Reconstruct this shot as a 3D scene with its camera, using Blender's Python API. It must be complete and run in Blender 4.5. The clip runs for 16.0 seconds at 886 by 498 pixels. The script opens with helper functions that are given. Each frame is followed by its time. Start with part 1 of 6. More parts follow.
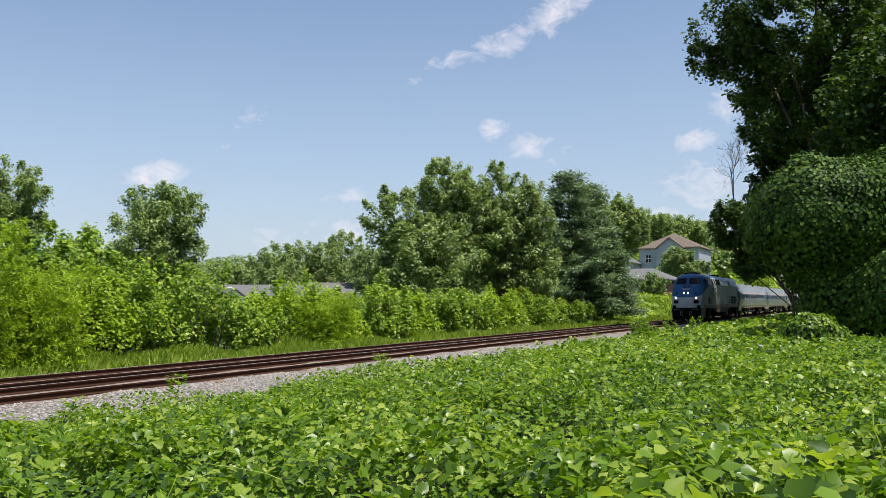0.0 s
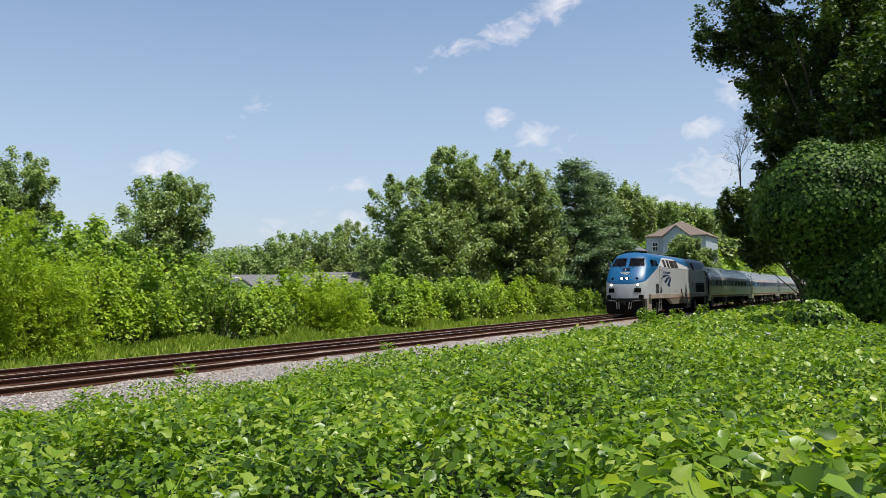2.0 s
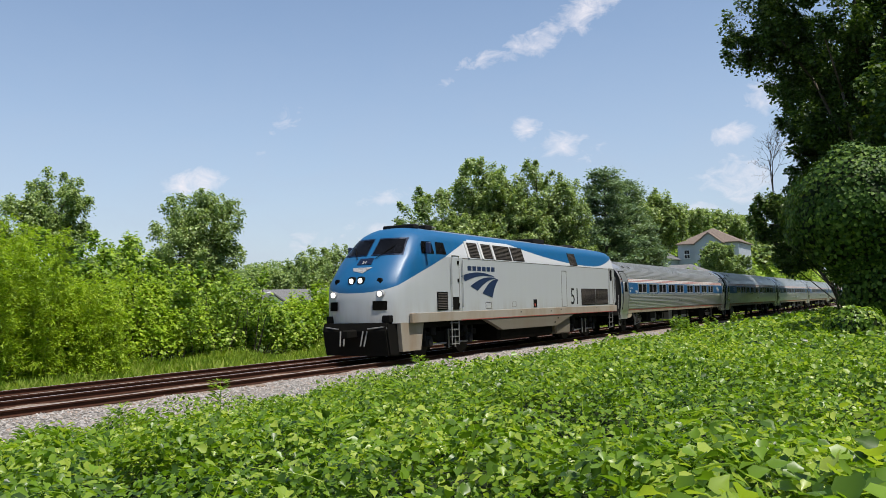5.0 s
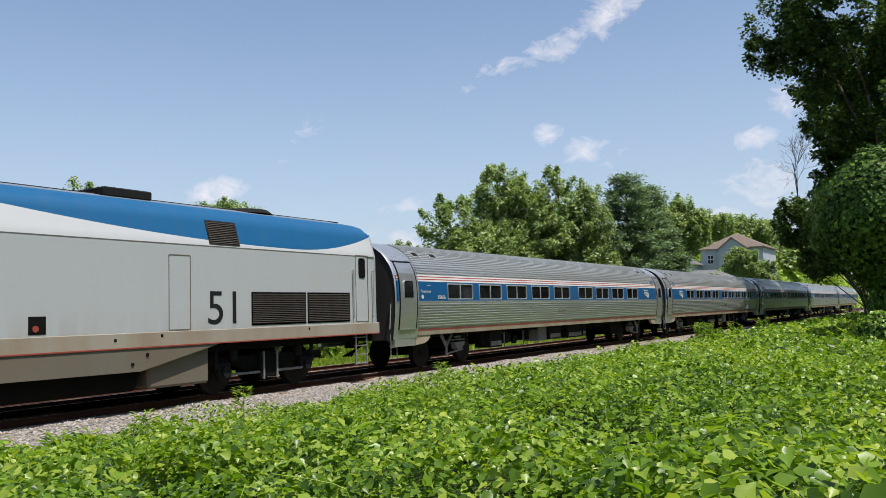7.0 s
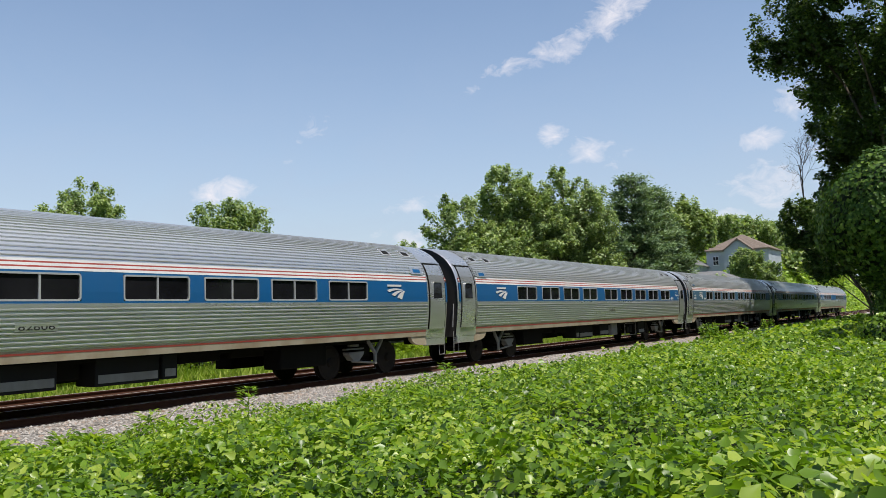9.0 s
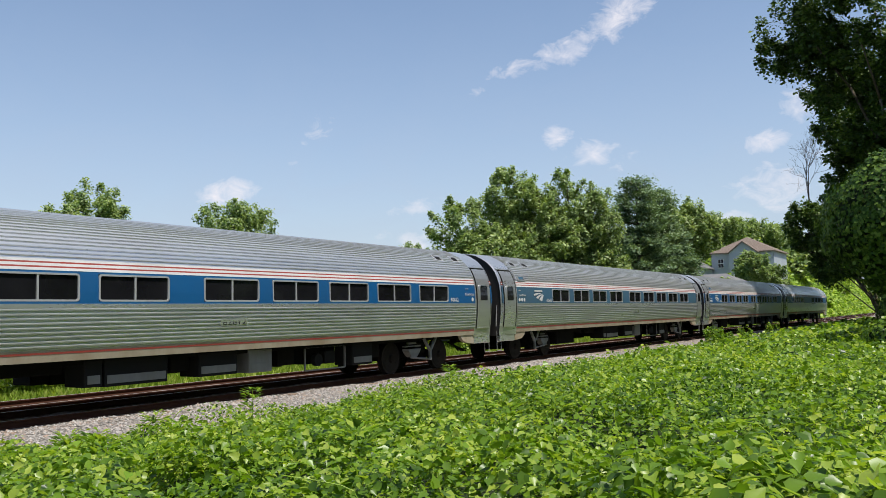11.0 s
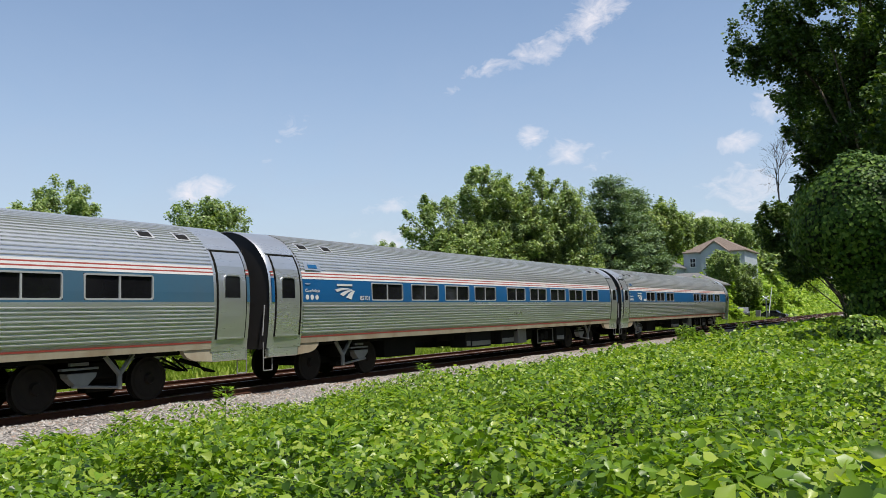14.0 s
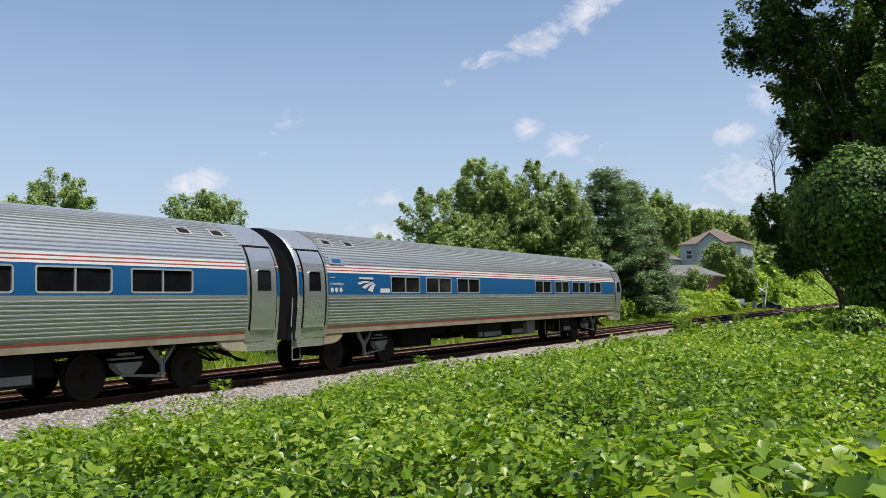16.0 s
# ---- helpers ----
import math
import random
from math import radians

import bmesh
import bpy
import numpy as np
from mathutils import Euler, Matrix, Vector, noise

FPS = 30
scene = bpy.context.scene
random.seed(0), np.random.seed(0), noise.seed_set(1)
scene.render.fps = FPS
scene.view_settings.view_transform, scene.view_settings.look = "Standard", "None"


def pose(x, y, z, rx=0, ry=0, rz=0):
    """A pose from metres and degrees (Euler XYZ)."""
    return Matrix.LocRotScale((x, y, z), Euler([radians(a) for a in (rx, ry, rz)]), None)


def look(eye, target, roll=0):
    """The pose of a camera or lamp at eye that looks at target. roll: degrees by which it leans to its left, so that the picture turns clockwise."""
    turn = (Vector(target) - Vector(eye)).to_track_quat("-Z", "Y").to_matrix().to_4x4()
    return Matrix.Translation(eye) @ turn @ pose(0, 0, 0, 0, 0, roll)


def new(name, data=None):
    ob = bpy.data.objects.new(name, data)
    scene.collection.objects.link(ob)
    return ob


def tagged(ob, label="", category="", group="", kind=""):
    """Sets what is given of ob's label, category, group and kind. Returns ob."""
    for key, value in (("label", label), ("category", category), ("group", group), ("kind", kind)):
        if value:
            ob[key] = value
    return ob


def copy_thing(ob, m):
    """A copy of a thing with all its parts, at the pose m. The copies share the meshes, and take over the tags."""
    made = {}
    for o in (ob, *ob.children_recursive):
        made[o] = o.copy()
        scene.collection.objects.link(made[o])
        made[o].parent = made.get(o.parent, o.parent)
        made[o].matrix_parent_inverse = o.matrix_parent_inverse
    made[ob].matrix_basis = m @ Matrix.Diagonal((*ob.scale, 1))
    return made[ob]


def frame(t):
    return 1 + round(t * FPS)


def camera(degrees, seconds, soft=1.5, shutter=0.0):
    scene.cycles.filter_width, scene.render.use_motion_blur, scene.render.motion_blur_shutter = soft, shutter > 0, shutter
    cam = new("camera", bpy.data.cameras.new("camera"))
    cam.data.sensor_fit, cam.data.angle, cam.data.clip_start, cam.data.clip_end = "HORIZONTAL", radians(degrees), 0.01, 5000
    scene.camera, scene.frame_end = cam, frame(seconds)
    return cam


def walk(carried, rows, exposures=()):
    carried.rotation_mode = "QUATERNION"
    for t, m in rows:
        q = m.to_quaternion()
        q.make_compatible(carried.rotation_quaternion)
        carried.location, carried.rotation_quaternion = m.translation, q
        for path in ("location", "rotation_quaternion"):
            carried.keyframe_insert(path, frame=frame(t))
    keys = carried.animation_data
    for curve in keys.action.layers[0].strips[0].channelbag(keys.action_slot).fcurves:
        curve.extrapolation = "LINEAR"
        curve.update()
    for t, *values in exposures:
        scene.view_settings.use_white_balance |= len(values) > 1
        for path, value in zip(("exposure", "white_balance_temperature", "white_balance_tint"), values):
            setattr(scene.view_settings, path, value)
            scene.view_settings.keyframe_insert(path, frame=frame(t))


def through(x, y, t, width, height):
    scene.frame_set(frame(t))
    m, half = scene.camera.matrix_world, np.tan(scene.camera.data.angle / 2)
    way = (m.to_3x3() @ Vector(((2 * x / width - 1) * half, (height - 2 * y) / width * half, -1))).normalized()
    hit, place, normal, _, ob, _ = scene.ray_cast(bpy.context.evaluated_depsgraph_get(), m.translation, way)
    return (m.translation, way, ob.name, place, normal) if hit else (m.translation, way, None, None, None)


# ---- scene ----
# camera: held at one spot beside the line, turned a little by hand
EYE = (0.0, -15.25, 1.68)
TURNS = [
    (0, -62.32, 3.77, 0.34),
    (0.5, -62.24, 3.77, 0.64),
    (1, -62.22, 3.35, 0.62),
    (1.5, -62.13, 2.93, 0.53),
    (2, -61.87, 3.02, 0.59),
    (2.5, -61.74, 3.53, 0.51),
    (3, -61.7, 3.56, 0.56),
    (3.5, -61.39, 3.54, 0.76),
    (4, -60.74, 3.58, 1.06),
    (6.5, -58.69, 4.33, 1.71),
    (7, -58.27, 4.37, 1.7),
    (7.5, -58.16, 4.4, 1.67),
    (8, -58.09, 4.4, 1.62),
    (8.5, -58.02, 4.43, 1.61),
    (9, -57.95, 4.43, 1.57),
    (11.5, -57.63, 4.57, 1.34),
    (12, -57.84, 4.6, 1.33),
    (12.5, -58.47, 4.59, 1.32),
    (13, -58.86, 4.6, 1.37),
    (13.5, -59.05, 4.62, 1.38),
    (14, -59.41, 4.43, 1.34),
    (14.5, -59.78, 4.08, 1.32),
    (15, -59.69, 4.08, 1.32),
    (15.5, -59.7, 4.05, 1.3),
    (16, -59.64, 3.9, 1.49),
]
cam = camera(56.1, 16.0, soft=0.6)
walk(cam, [(t, pose(*EYE, 90 + pitch, roll, yaw)) for t, yaw, pitch, roll in TURNS])
scene.view_settings.exposure = 0.22

# ---- sky, sun ----
SUN_AZ, SUN_EL = 192.0, 67.0      # compass-like: degrees from +Y towards +X
sun_way = Vector((math.sin(radians(SUN_AZ)) * math.cos(radians(SUN_EL)),
                  math.cos(radians(SUN_AZ)) * math.cos(radians(SUN_EL)), math.sin(radians(SUN_EL))))
sun = new("sun", bpy.data.lights.new("sun", "SUN"))
sun.data.energy, sun.data.angle, sun.data.color = 5.0, radians(0.6), (1.0, 0.95, 0.87)
sun.matrix_world = look(sun_way * 200, (0, 0, 0))

world = bpy.data.worlds.new("sky")
scene.world = world
world.use_nodes = True


class Nodes:
    """Short hand for node trees."""

    def __init__(self, tree):
        self.t = tree
        tree.nodes.clear()

    def add(self, kind, ins=None, **props):
        n = self.t.nodes.new(kind)
        for k, v in props.items():
            setattr(n, k, v)
        for k, v in (ins or {}).items():
            if isinstance(v, bpy.types.NodeSocket):
                self.t.links.new(v, n.inputs[k])
            else:
                n.inputs[k].default_value = v
        return n

    def math(self, op, a, b=0.0, c=0.0, clamp=False):
        n = self.t.nodes.new("ShaderNodeMath")
        n.operation, n.use_clamp = op, clamp
        for i, v in enumerate((a, b, c)):
            if isinstance(v, bpy.types.NodeSocket):
                self.t.links.new(v, n.inputs[i])
            else:
                n.inputs[i].default_value = v
        return n.outputs[0]

    def mix(self, fac, a, b, blend="MIX"):
        n = self.t.nodes.new("ShaderNodeMix")
        n.data_type, n.blend_type = "RGBA", blend
        for i, v in ((0, fac), (6, a), (7, b)):
            if isinstance(v, bpy.types.NodeSocket):
                self.t.links.new(v, n.inputs[i])
            else:
                n.inputs[i].default_value = v if i == 0 else (*v[:3], 1)
        return n.outputs[2]

    def ramp(self, fac, stops):
        n = self.t.nodes.new("ShaderNodeValToRGB")
        while len(n.color_ramp.elements) < len(stops):
            n.color_ramp.elements.new(0.5)
        for e, (p, c) in zip(n.color_ramp.elements, stops):
            e.position = p
            e.color = (*c[:3], 1) if hasattr(c, "__len__") else (c, c, c, 1)
        self.t.links.new(fac, n.inputs[0])
        return n.outputs[0]

    def noise(self, vec, scale, detail=4.0, rough=0.55, distort=0.0):
        return self.add("ShaderNodeTexNoise", {"Vector": vec, "Scale": scale, "Detail": detail, "Roughness": rough,
                                               "Distortion": distort}).outputs[0]


def build_sky():
    n = Nodes(world.node_tree)
    sky = n.add("ShaderNodeTexSky", sky_type="NISHITA", sun_disc=False, sun_elevation=radians(SUN_EL),
                sun_rotation=radians(SUN_AZ), altitude=100, air_density=1.0, dust_density=0.6, ozone_density=1.0)
    way = n.add("ShaderNodeTexCoord").outputs["Generated"]
    xyz = n.add("ShaderNodeSeparateXYZ", {0: way})
    az = n.math("ARCTAN2", xyz.outputs[0], xyz.outputs[1])
    el = n.math("ARCSINE", xyz.outputs[2])
    # fair-weather clouds: (azimuth, elevation, half width, half height, tilt) in degrees
    total = None
    for a, e, w, h, tilt, amount in CLOUDS:
        da = n.math("MULTIPLY", n.math("SUBTRACT", az, radians(a)), math.cos(radians(e)))
        de = n.math("SUBTRACT", el, radians(e))
        c, s = math.cos(radians(tilt)), math.sin(radians(tilt))
        u = n.math("ADD", n.math("MULTIPLY", da, c / radians(w)), n.math("MULTIPLY", de, s / radians(w)))
        v = n.math("ADD", n.math("MULTIPLY", da, -s / radians(h)), n.math("MULTIPLY", de, c / radians(h)))
        d2 = n.math("ADD", n.math("MULTIPLY", u, u), n.math("MULTIPLY", v, v))
        m = n.math("MULTIPLY", n.math("SUBTRACT", 1.0, d2, clamp=True), amount)
        total = m if total is None else n.math("MAXIMUM", total, m)
    flat = n.add("ShaderNodeCombineXYZ", {0: az, 1: n.math("MULTIPLY", el, 1.6), 2: 0.3}).outputs[0]
    puff = n.noise(flat, 34.0, 7.0, 0.62, 0.6)
    wisp = n.noise(flat, 9.0, 5.0, 0.6, 1.2)
    edge = n.math("ADD", n.math("MULTIPLY", puff, 2.0), n.math("MULTIPLY", wisp, 0.8))
    cover = n.math("SUBTRACT", n.math("ADD", total, edge), 1.80)
    cover = n.math("MULTIPLY", n.math("MULTIPLY", cover, 1.15, clamp=True), n.math("GREATER_THAN", total, 0.001))
    # thin veil low over the horizon
    low = n.math("SUBTRACT", 1.0, n.math("MULTIPLY", n.math("ABSOLUTE", el), 1.75), clamp=True)
    veil = n.math("MULTIPLY", n.math("MULTIPLY", low, low), n.math("MULTIPLY_ADD", wisp, 0.5, 0.6), clamp=True)
    blue = n.mix(veil, sky.outputs[0], (3.25, 3.75, 4.75))
    col = n.mix(n.math("MULTIPLY", cover, 0.9), blue, (6.2, 6.0, 6.35))
    bg = n.add("ShaderNodeBackground", {"Color": col, "Strength": SKY_STRENGTH})
    n.t.links.new(bg.outputs[0], n.add("ShaderNodeOutputWorld").inputs[0])


SKY_STRENGTH = 0.128
CLOUDS = [
    (63.6, 16.6, 3.0, 0.9, 14, 0.72), (66.6, 17.5, 3.2, 1.5, 20, 0.85), (70.6, 19.7, 3.2, 1.9, 25, 0.85), (73.0, 22.0, 3.4, 1.3, 20, 0.72),
    (81.5, 21.3, 3.0, 1.7, 12, 0.8), (76.0, 22.8, 2.0, 0.7, 10, 0.6),
    (65.9, 11.9, 1.5, 1.3, 35, 0.86), (68.4, 10.7, 3.6, 1.4, -6, 0.60),
    (49.3, 13.0, 1.9, 1.2, 30, 0.66), (43.2, 8.5, 2.7, 1.2, 12, 0.9), (56.0, 7.5, 2.7, 0.8, 6, 0.75),
    (55.4, 4.9, 1.9, 1.2, 0, 0.85), (57.0, 5.4, 5.0, 1.2, 0, 0.6), (51.0, 4.6, 3.5, 1.0, 0, 0.55),
    (79.6, 10.7, 2.0, 1.0, 20, 0.78), (79.6, 7.4, 5.0, 2.2, 14, 0.60), (82.0, 12.8, 2.6, 1.6, 10, 0.75), (84.0, 9.5, 3.0, 1.5, 10, 0.7),
    (76.8, 5.8, 3.2, 1.0, 5, 0.75), (60.5, 15.2, 1.4, 0.5, 15, 0.55), (47.0, 10.5, 1.2, 0.4, 5, 0.55), (34.0, 5.0, 3.0, 0.7, 0, 0.5), (20.0, 9.0, 4.0, 1.2, 5, 0.7),
    (100.0, 14.0, 5.0, 1.6, 5, 0.8), (140.0, 22.0, 6.0, 2.0, 10, 0.8), (-30.0, 16.0, 6.0, 2.0, 8, 0.8),
    (-90.0, 12.0, 7.0, 1.8, 3, 0.8), (-140.0, 24.0, 6.0, 2.2, 9, 0.8),
]
build_sky()


# ---- materials ----
def surface(name, build):
    m = bpy.data.materials.new(name)
    m.use_nodes = True
    n = Nodes(m.node_tree)
    out = n.add("ShaderNodeOutputMaterial")
    n.t.links.new(build(n), out.inputs[0])
    return m


def principled(n, color, rough=0.6, metal=0.0, bump=None, bump_strength=0.3, bump_dist=0.01, spec=0.5, **more):
    ins = {"Base Color": color if isinstance(color, bpy.types.NodeSocket) else (*color[:3], 1), "Roughness": rough,
           "Metallic": metal, "Specular IOR Level": spec}
    ins.update(more)
    if bump is not None:
        b = n.add("ShaderNodeBump", {"Height": bump, "Strength": bump_strength, "Distance": bump_dist})
        ins["Normal"] = b.outputs[0]
    return n.add("ShaderNodeBsdfPrincipled", ins).outputs[0]


def here(n):
    return n.add("ShaderNodeTexCoord").outputs["Object"]


def paint(name, color, rough=0.45, metal=0.0, dirt=0.25, dirt_color=(0.10, 0.075, 0.05), scale=1.2, streak=3.0, spec=0.5):
    """Painted or bare metal with two scales of grime and faint dents."""
    def build(n):
        v = here(n)
        st = n.add("ShaderNodeMapping", {"Vector": v, "Scale": (1.0, 1.0, 1.0 / streak)}).outputs[0]
        big = n.noise(st, scale, 5.0, 0.6)
        fine = n.noise(v, scale * 22, 3.0, 0.5)
        g = n.math("MULTIPLY", n.math("ADD", n.math("MULTIPLY_ADD", big, 2.4, -0.95, clamp=True),
                                      n.math("MULTIPLY", fine, 0.25)), dirt, clamp=True)
        col = n.mix(g, color, dirt_color)
        r = n.math("ADD", rough, n.math("MULTIPLY", fine, 0.12))
        return principled(n, col, r, metal, n.math("ADD", big, n.math("MULTIPLY", fine, 0.1)), 0.12, 0.02, spec)
    return surface(name, build)


def leafy(name, dark, light, extra, through=0.45, rough=0.45, spec=0.35):
    """Foliage: each leaf its own green, light passing through."""
    def build(n):
        rnd = n.add("ShaderNodeNewGeometry").outputs["Random Per Island"]
        patch = n.noise(here(n), 0.35, 3.0, 0.55)
        f = n.math("MULTIPLY_ADD", patch, 0.9, n.math("MULTIPLY_ADD", rnd, 0.75, -0.33), clamp=True)
        col = n.ramp(f, [(0.0, dark), (0.55, light), (1.0, extra)])
        p = principled(n, col, rough, 0.0, spec=spec)
        tcol = n.mix(1.0, col, (1.25, 1.3, 0.45), "MULTIPLY")
        tr = n.add("ShaderNodeBsdfTranslucent", {"Color": tcol}).outputs[0]
        return n.add("ShaderNodeMixShader", {0: through, 1: p, 2: tr}).outputs[0]
    return surface(name, build)


def rough_ground(name, stops, scale=3.0, bump=0.6, dist=0.05):
    def build(n):
        v = here(n)
        a = n.noise(v, scale, 6.0, 0.65)
        b = n.noise(v, scale * 12, 4.0, 0.6)
        f = n.math("ADD", n.math("MULTIPLY", a, 0.6), n.math("MULTIPLY", b, 0.4))
        return principled(n, n.ramp(f, stops), 0.9, 0.0, b, bump, dist, spec=0.2)
    return surface(name, build)


M_EARTH = rough_ground("earth_and_grass", [(0.3, (0.035, 0.05, 0.014)), (0.5, (0.07, 0.11, 0.02)), (0.7, (0.13, 0.17, 0.04))], 0.8)
# near-black green: the shade between vine leaves is put into this colour
M_GAP_SHADE = rough_ground("leaf_gap_shade", [(0.3, (0.010, 0.016, 0.006)), (0.6, (0.022, 0.036, 0.010))], 2.0)


def ballast_material():
    def build(n):
        v = here(n)
        vor = n.add("ShaderNodeTexVoronoi", {"Vector": v, "Scale": 16.0, "Randomness": 1.0})
        big = n.noise(v, 0.9, 4.0, 0.6)
        cell = n.add("ShaderNodeSeparateColor", {0: vor.outputs["Color"]}).outputs[0]
        col = n.ramp(cell, [(0.0, (0.12, 0.11, 0.098)), (0.45, (0.235, 0.218, 0.20)), (1.0, (0.38, 0.355, 0.33))])
        col = n.mix(n.math("MULTIPLY_ADD", big, 2.2, -0.95, clamp=True), col, (0.25, 0.195, 0.155))
        y = n.add("ShaderNodeSeparateXYZ", {0: v}).outputs[1]
        near = n.math("SUBTRACT", 1.25, n.math("MULTIPLY", n.math("ABSOLUTE", n.math("ADD", n.math("ABSOLUTE", n.math("SUBTRACT", y, 1.85)), -1.85)), 0.75), clamp=True)
        rust = n.math("MULTIPLY", near, n.math("MULTIPLY_ADD", n.noise(v, 2.5, 4.0, 0.6), 1.8, -0.25, clamp=True))
        col = n.mix(rust, col, (0.27, 0.17, 0.11))
        gap = n.math("MULTIPLY", n.math("SUBTRACT", 1.0, vor.outputs["Distance"]), 1.0)
        return principled(n, col, 0.9, 0.0, gap, 1.0, 0.05, spec=0.25)
    return surface("crushed_stone_ballast", build)


M_BALLAST = ballast_material()


def stone_material():
    def build(n):
        r = n.add("ShaderNodeNewGeometry").outputs["Random Per Island"]
        col = n.ramp(r, [(0.0, (0.12, 0.11, 0.098)), (0.4, (0.235, 0.218, 0.20)), (0.8, (0.38, 0.355, 0.33)), (1.0, (0.28, 0.20, 0.15))])
        return principled(n, col, 0.85, 0.0, n.noise(here(n), 60.0, 2.0), 0.4, 0.01, spec=0.25)
    return surface("ballast_stones", build)


M_STONE = stone_material()
M_RUST = paint("rusty_rail_steel", (0.062, 0.026, 0.015), 0.85, 0.0, 0.6, (0.030, 0.014, 0.009), 4.0, 3.0, 0.15)
M_RAILTOP = paint("polished_rail_head", (0.46, 0.42, 0.40), 0.45, 0.35, 0.3, (0.25, 0.17, 0.13), 5.0)
M_TIE = paint("weathered_wooden_tie", (0.17, 0.12, 0.085), 0.9, 0.0, 0.6, (0.29, 0.20, 0.14), 6.0)


# ---- mesh helpers ----
def bulk(name, verts, faces, mats, parent=None, midx=None, smooth=False):
    """One mesh object from arrays; faces all with the same corner count, or a list of such arrays."""
    verts = np.asarray(verts, dtype=np.float32)
    groups = faces if isinstance(faces, list) else [faces]
    groups = [np.asarray(g, dtype=np.int32) for g in groups if len(g)]
    me = bpy.data.meshes.new(name)
    me.vertices.add(len(verts))
    me.vertices.foreach_set("co", verts.ravel())
    loops = np.concatenate([g.ravel() for g in groups])
    sizes = np.concatenate([np.full(len(g), g.shape[1], dtype=np.int32) for g in groups])
    me.loops.add(len(loops))
    me.loops.foreach_set("vertex_index", loops)
    me.polygons.add(len(sizes))
    me.polygons.foreach_set("loop_start", np.concatenate([[0], np.cumsum(sizes)[:-1]]).astype(np.int32))
    for m in mats if isinstance(mats, (list, tuple)) else [mats]:
        me.materials.append(m)
    if midx is not None:
        me.polygons.foreach_set("material_index", np.asarray(midx, dtype=np.int32))
    if smooth:
        me.polygons.foreach_set("use_smooth", np.ones(len(sizes), dtype=bool))
    me.update(calc_edges=True)
    ob = new(name, me)
    ob.parent = parent
    return ob


def part(name, bm, material, parent=None, label="", smooth=False):
    me = bpy.data.meshes.new(name)
    bmesh.ops.recalc_face_normals(bm, faces=bm.faces)
    bm.to_mesh(me)
    bm.free()
    for m in material if isinstance(material, (list, tuple)) else [material]:
        me.materials.append(m)
    if smooth:
        for p in me.polygons:
            p.use_smooth = True
    ob = new(name, me)
    ob.parent = parent
    return tagged(ob, label)


def again(ob, x, y, z, parent=None, rz=0.0):
    """A second part on the same mesh, moved."""
    o = new(ob.name.split(".")[0], ob.data)
    o.parent = parent if parent is not None else ob.parent
    o.matrix_basis = pose(x, y, z, 0, 0, rz)
    if "label" in ob:
        o["label"] = ob["label"]
    return o


def box(bm, x0, x1, y0, y1, z0, z1, bevel=0.0, mat=0):
    r = bmesh.ops.create_cube(bm, size=1.0, matrix=Matrix.Translation(((x0 + x1) / 2, (y0 + y1) / 2, (z0 + z1) / 2))
                              @ Matrix.Diagonal((abs(x1 - x0), abs(y1 - y0), abs(z1 - z0), 1)))
    faces = list({f for v in r["verts"] for f in v.link_faces})
    for f in faces:
        f.material_index = mat
    if bevel:
        edges = list({e for f in faces for e in f.edges})
        made = bmesh.ops.bevel(bm, geom=edges, offset=bevel, segments=1, affect="EDGES", profile=0.5)
        for f in made["faces"]:
            f.material_index = mat
    return bm


def rod(bm, a, b, r, seg=8, r2=None, mat=0):
    a, b = Vector(a), Vector(b)
    d = b - a
    m = Matrix.Translation((a + b) / 2) @ d.to_track_quat("Z", "Y").to_matrix().to_4x4()
    res = bmesh.ops.create_cone(bm, cap_ends=True, segments=seg, radius1=r, radius2=r if r2 is None else r2, depth=d.length, matrix=m)
    for f in {f for v in res["verts"] for f in v.link_faces}:
        f.material_index = mat
    return bm


def prism(bm, outline, axis, lo, hi, mat=0):
    """Extrudes a closed 2D outline along 'x', 'y' or 'z'."""
    def at(p, k):
        return {"x": (k, p[0], p[1]), "y": (p[0], k, p[1]), "z": (p[0], p[1], k)}[axis]
    lo_v = [bm.verts.new(at(p, lo)) for p in outline]
    hi_v = [bm.verts.new(at(p, hi)) for p in outline]
    fs = [bm.faces.new(lo_v), bm.faces.new(hi_v[::-1])]
    for i in range(len(outline)):
        j = (i + 1) % len(outline)
        fs.append(bm.faces.new((lo_v[i], hi_v[i], hi_v[j], lo_v[j])))
    for f in fs:
        f.material_index = mat
    return bm


def thing(name, label, category, group="", m=None):
    ob = new(name)
    ob.empty_display_size = 0.3
    if m is not None:
        ob.matrix_basis = m
    return tagged(ob, label, category, group)


# ---- ground ----
def sstep(a, b, t):
    t = np.clip((t - a) / (b - a), 0, 1)
    return t * t * (3 - 2 * t)


def lumps(x, y, s, seed):
    """Cheap smooth noise, about -1 to 1."""
    r = np.random.RandomState(seed)
    out = 0
    for k in range(5):
        a, p = r.uniform(0, 2 * np.pi, 2)
        f = s * r.uniform(0.6, 1.7)
        out = out + np.sin((x * np.cos(a) + y * np.sin(a)) * f + p)
    return out / 3.2


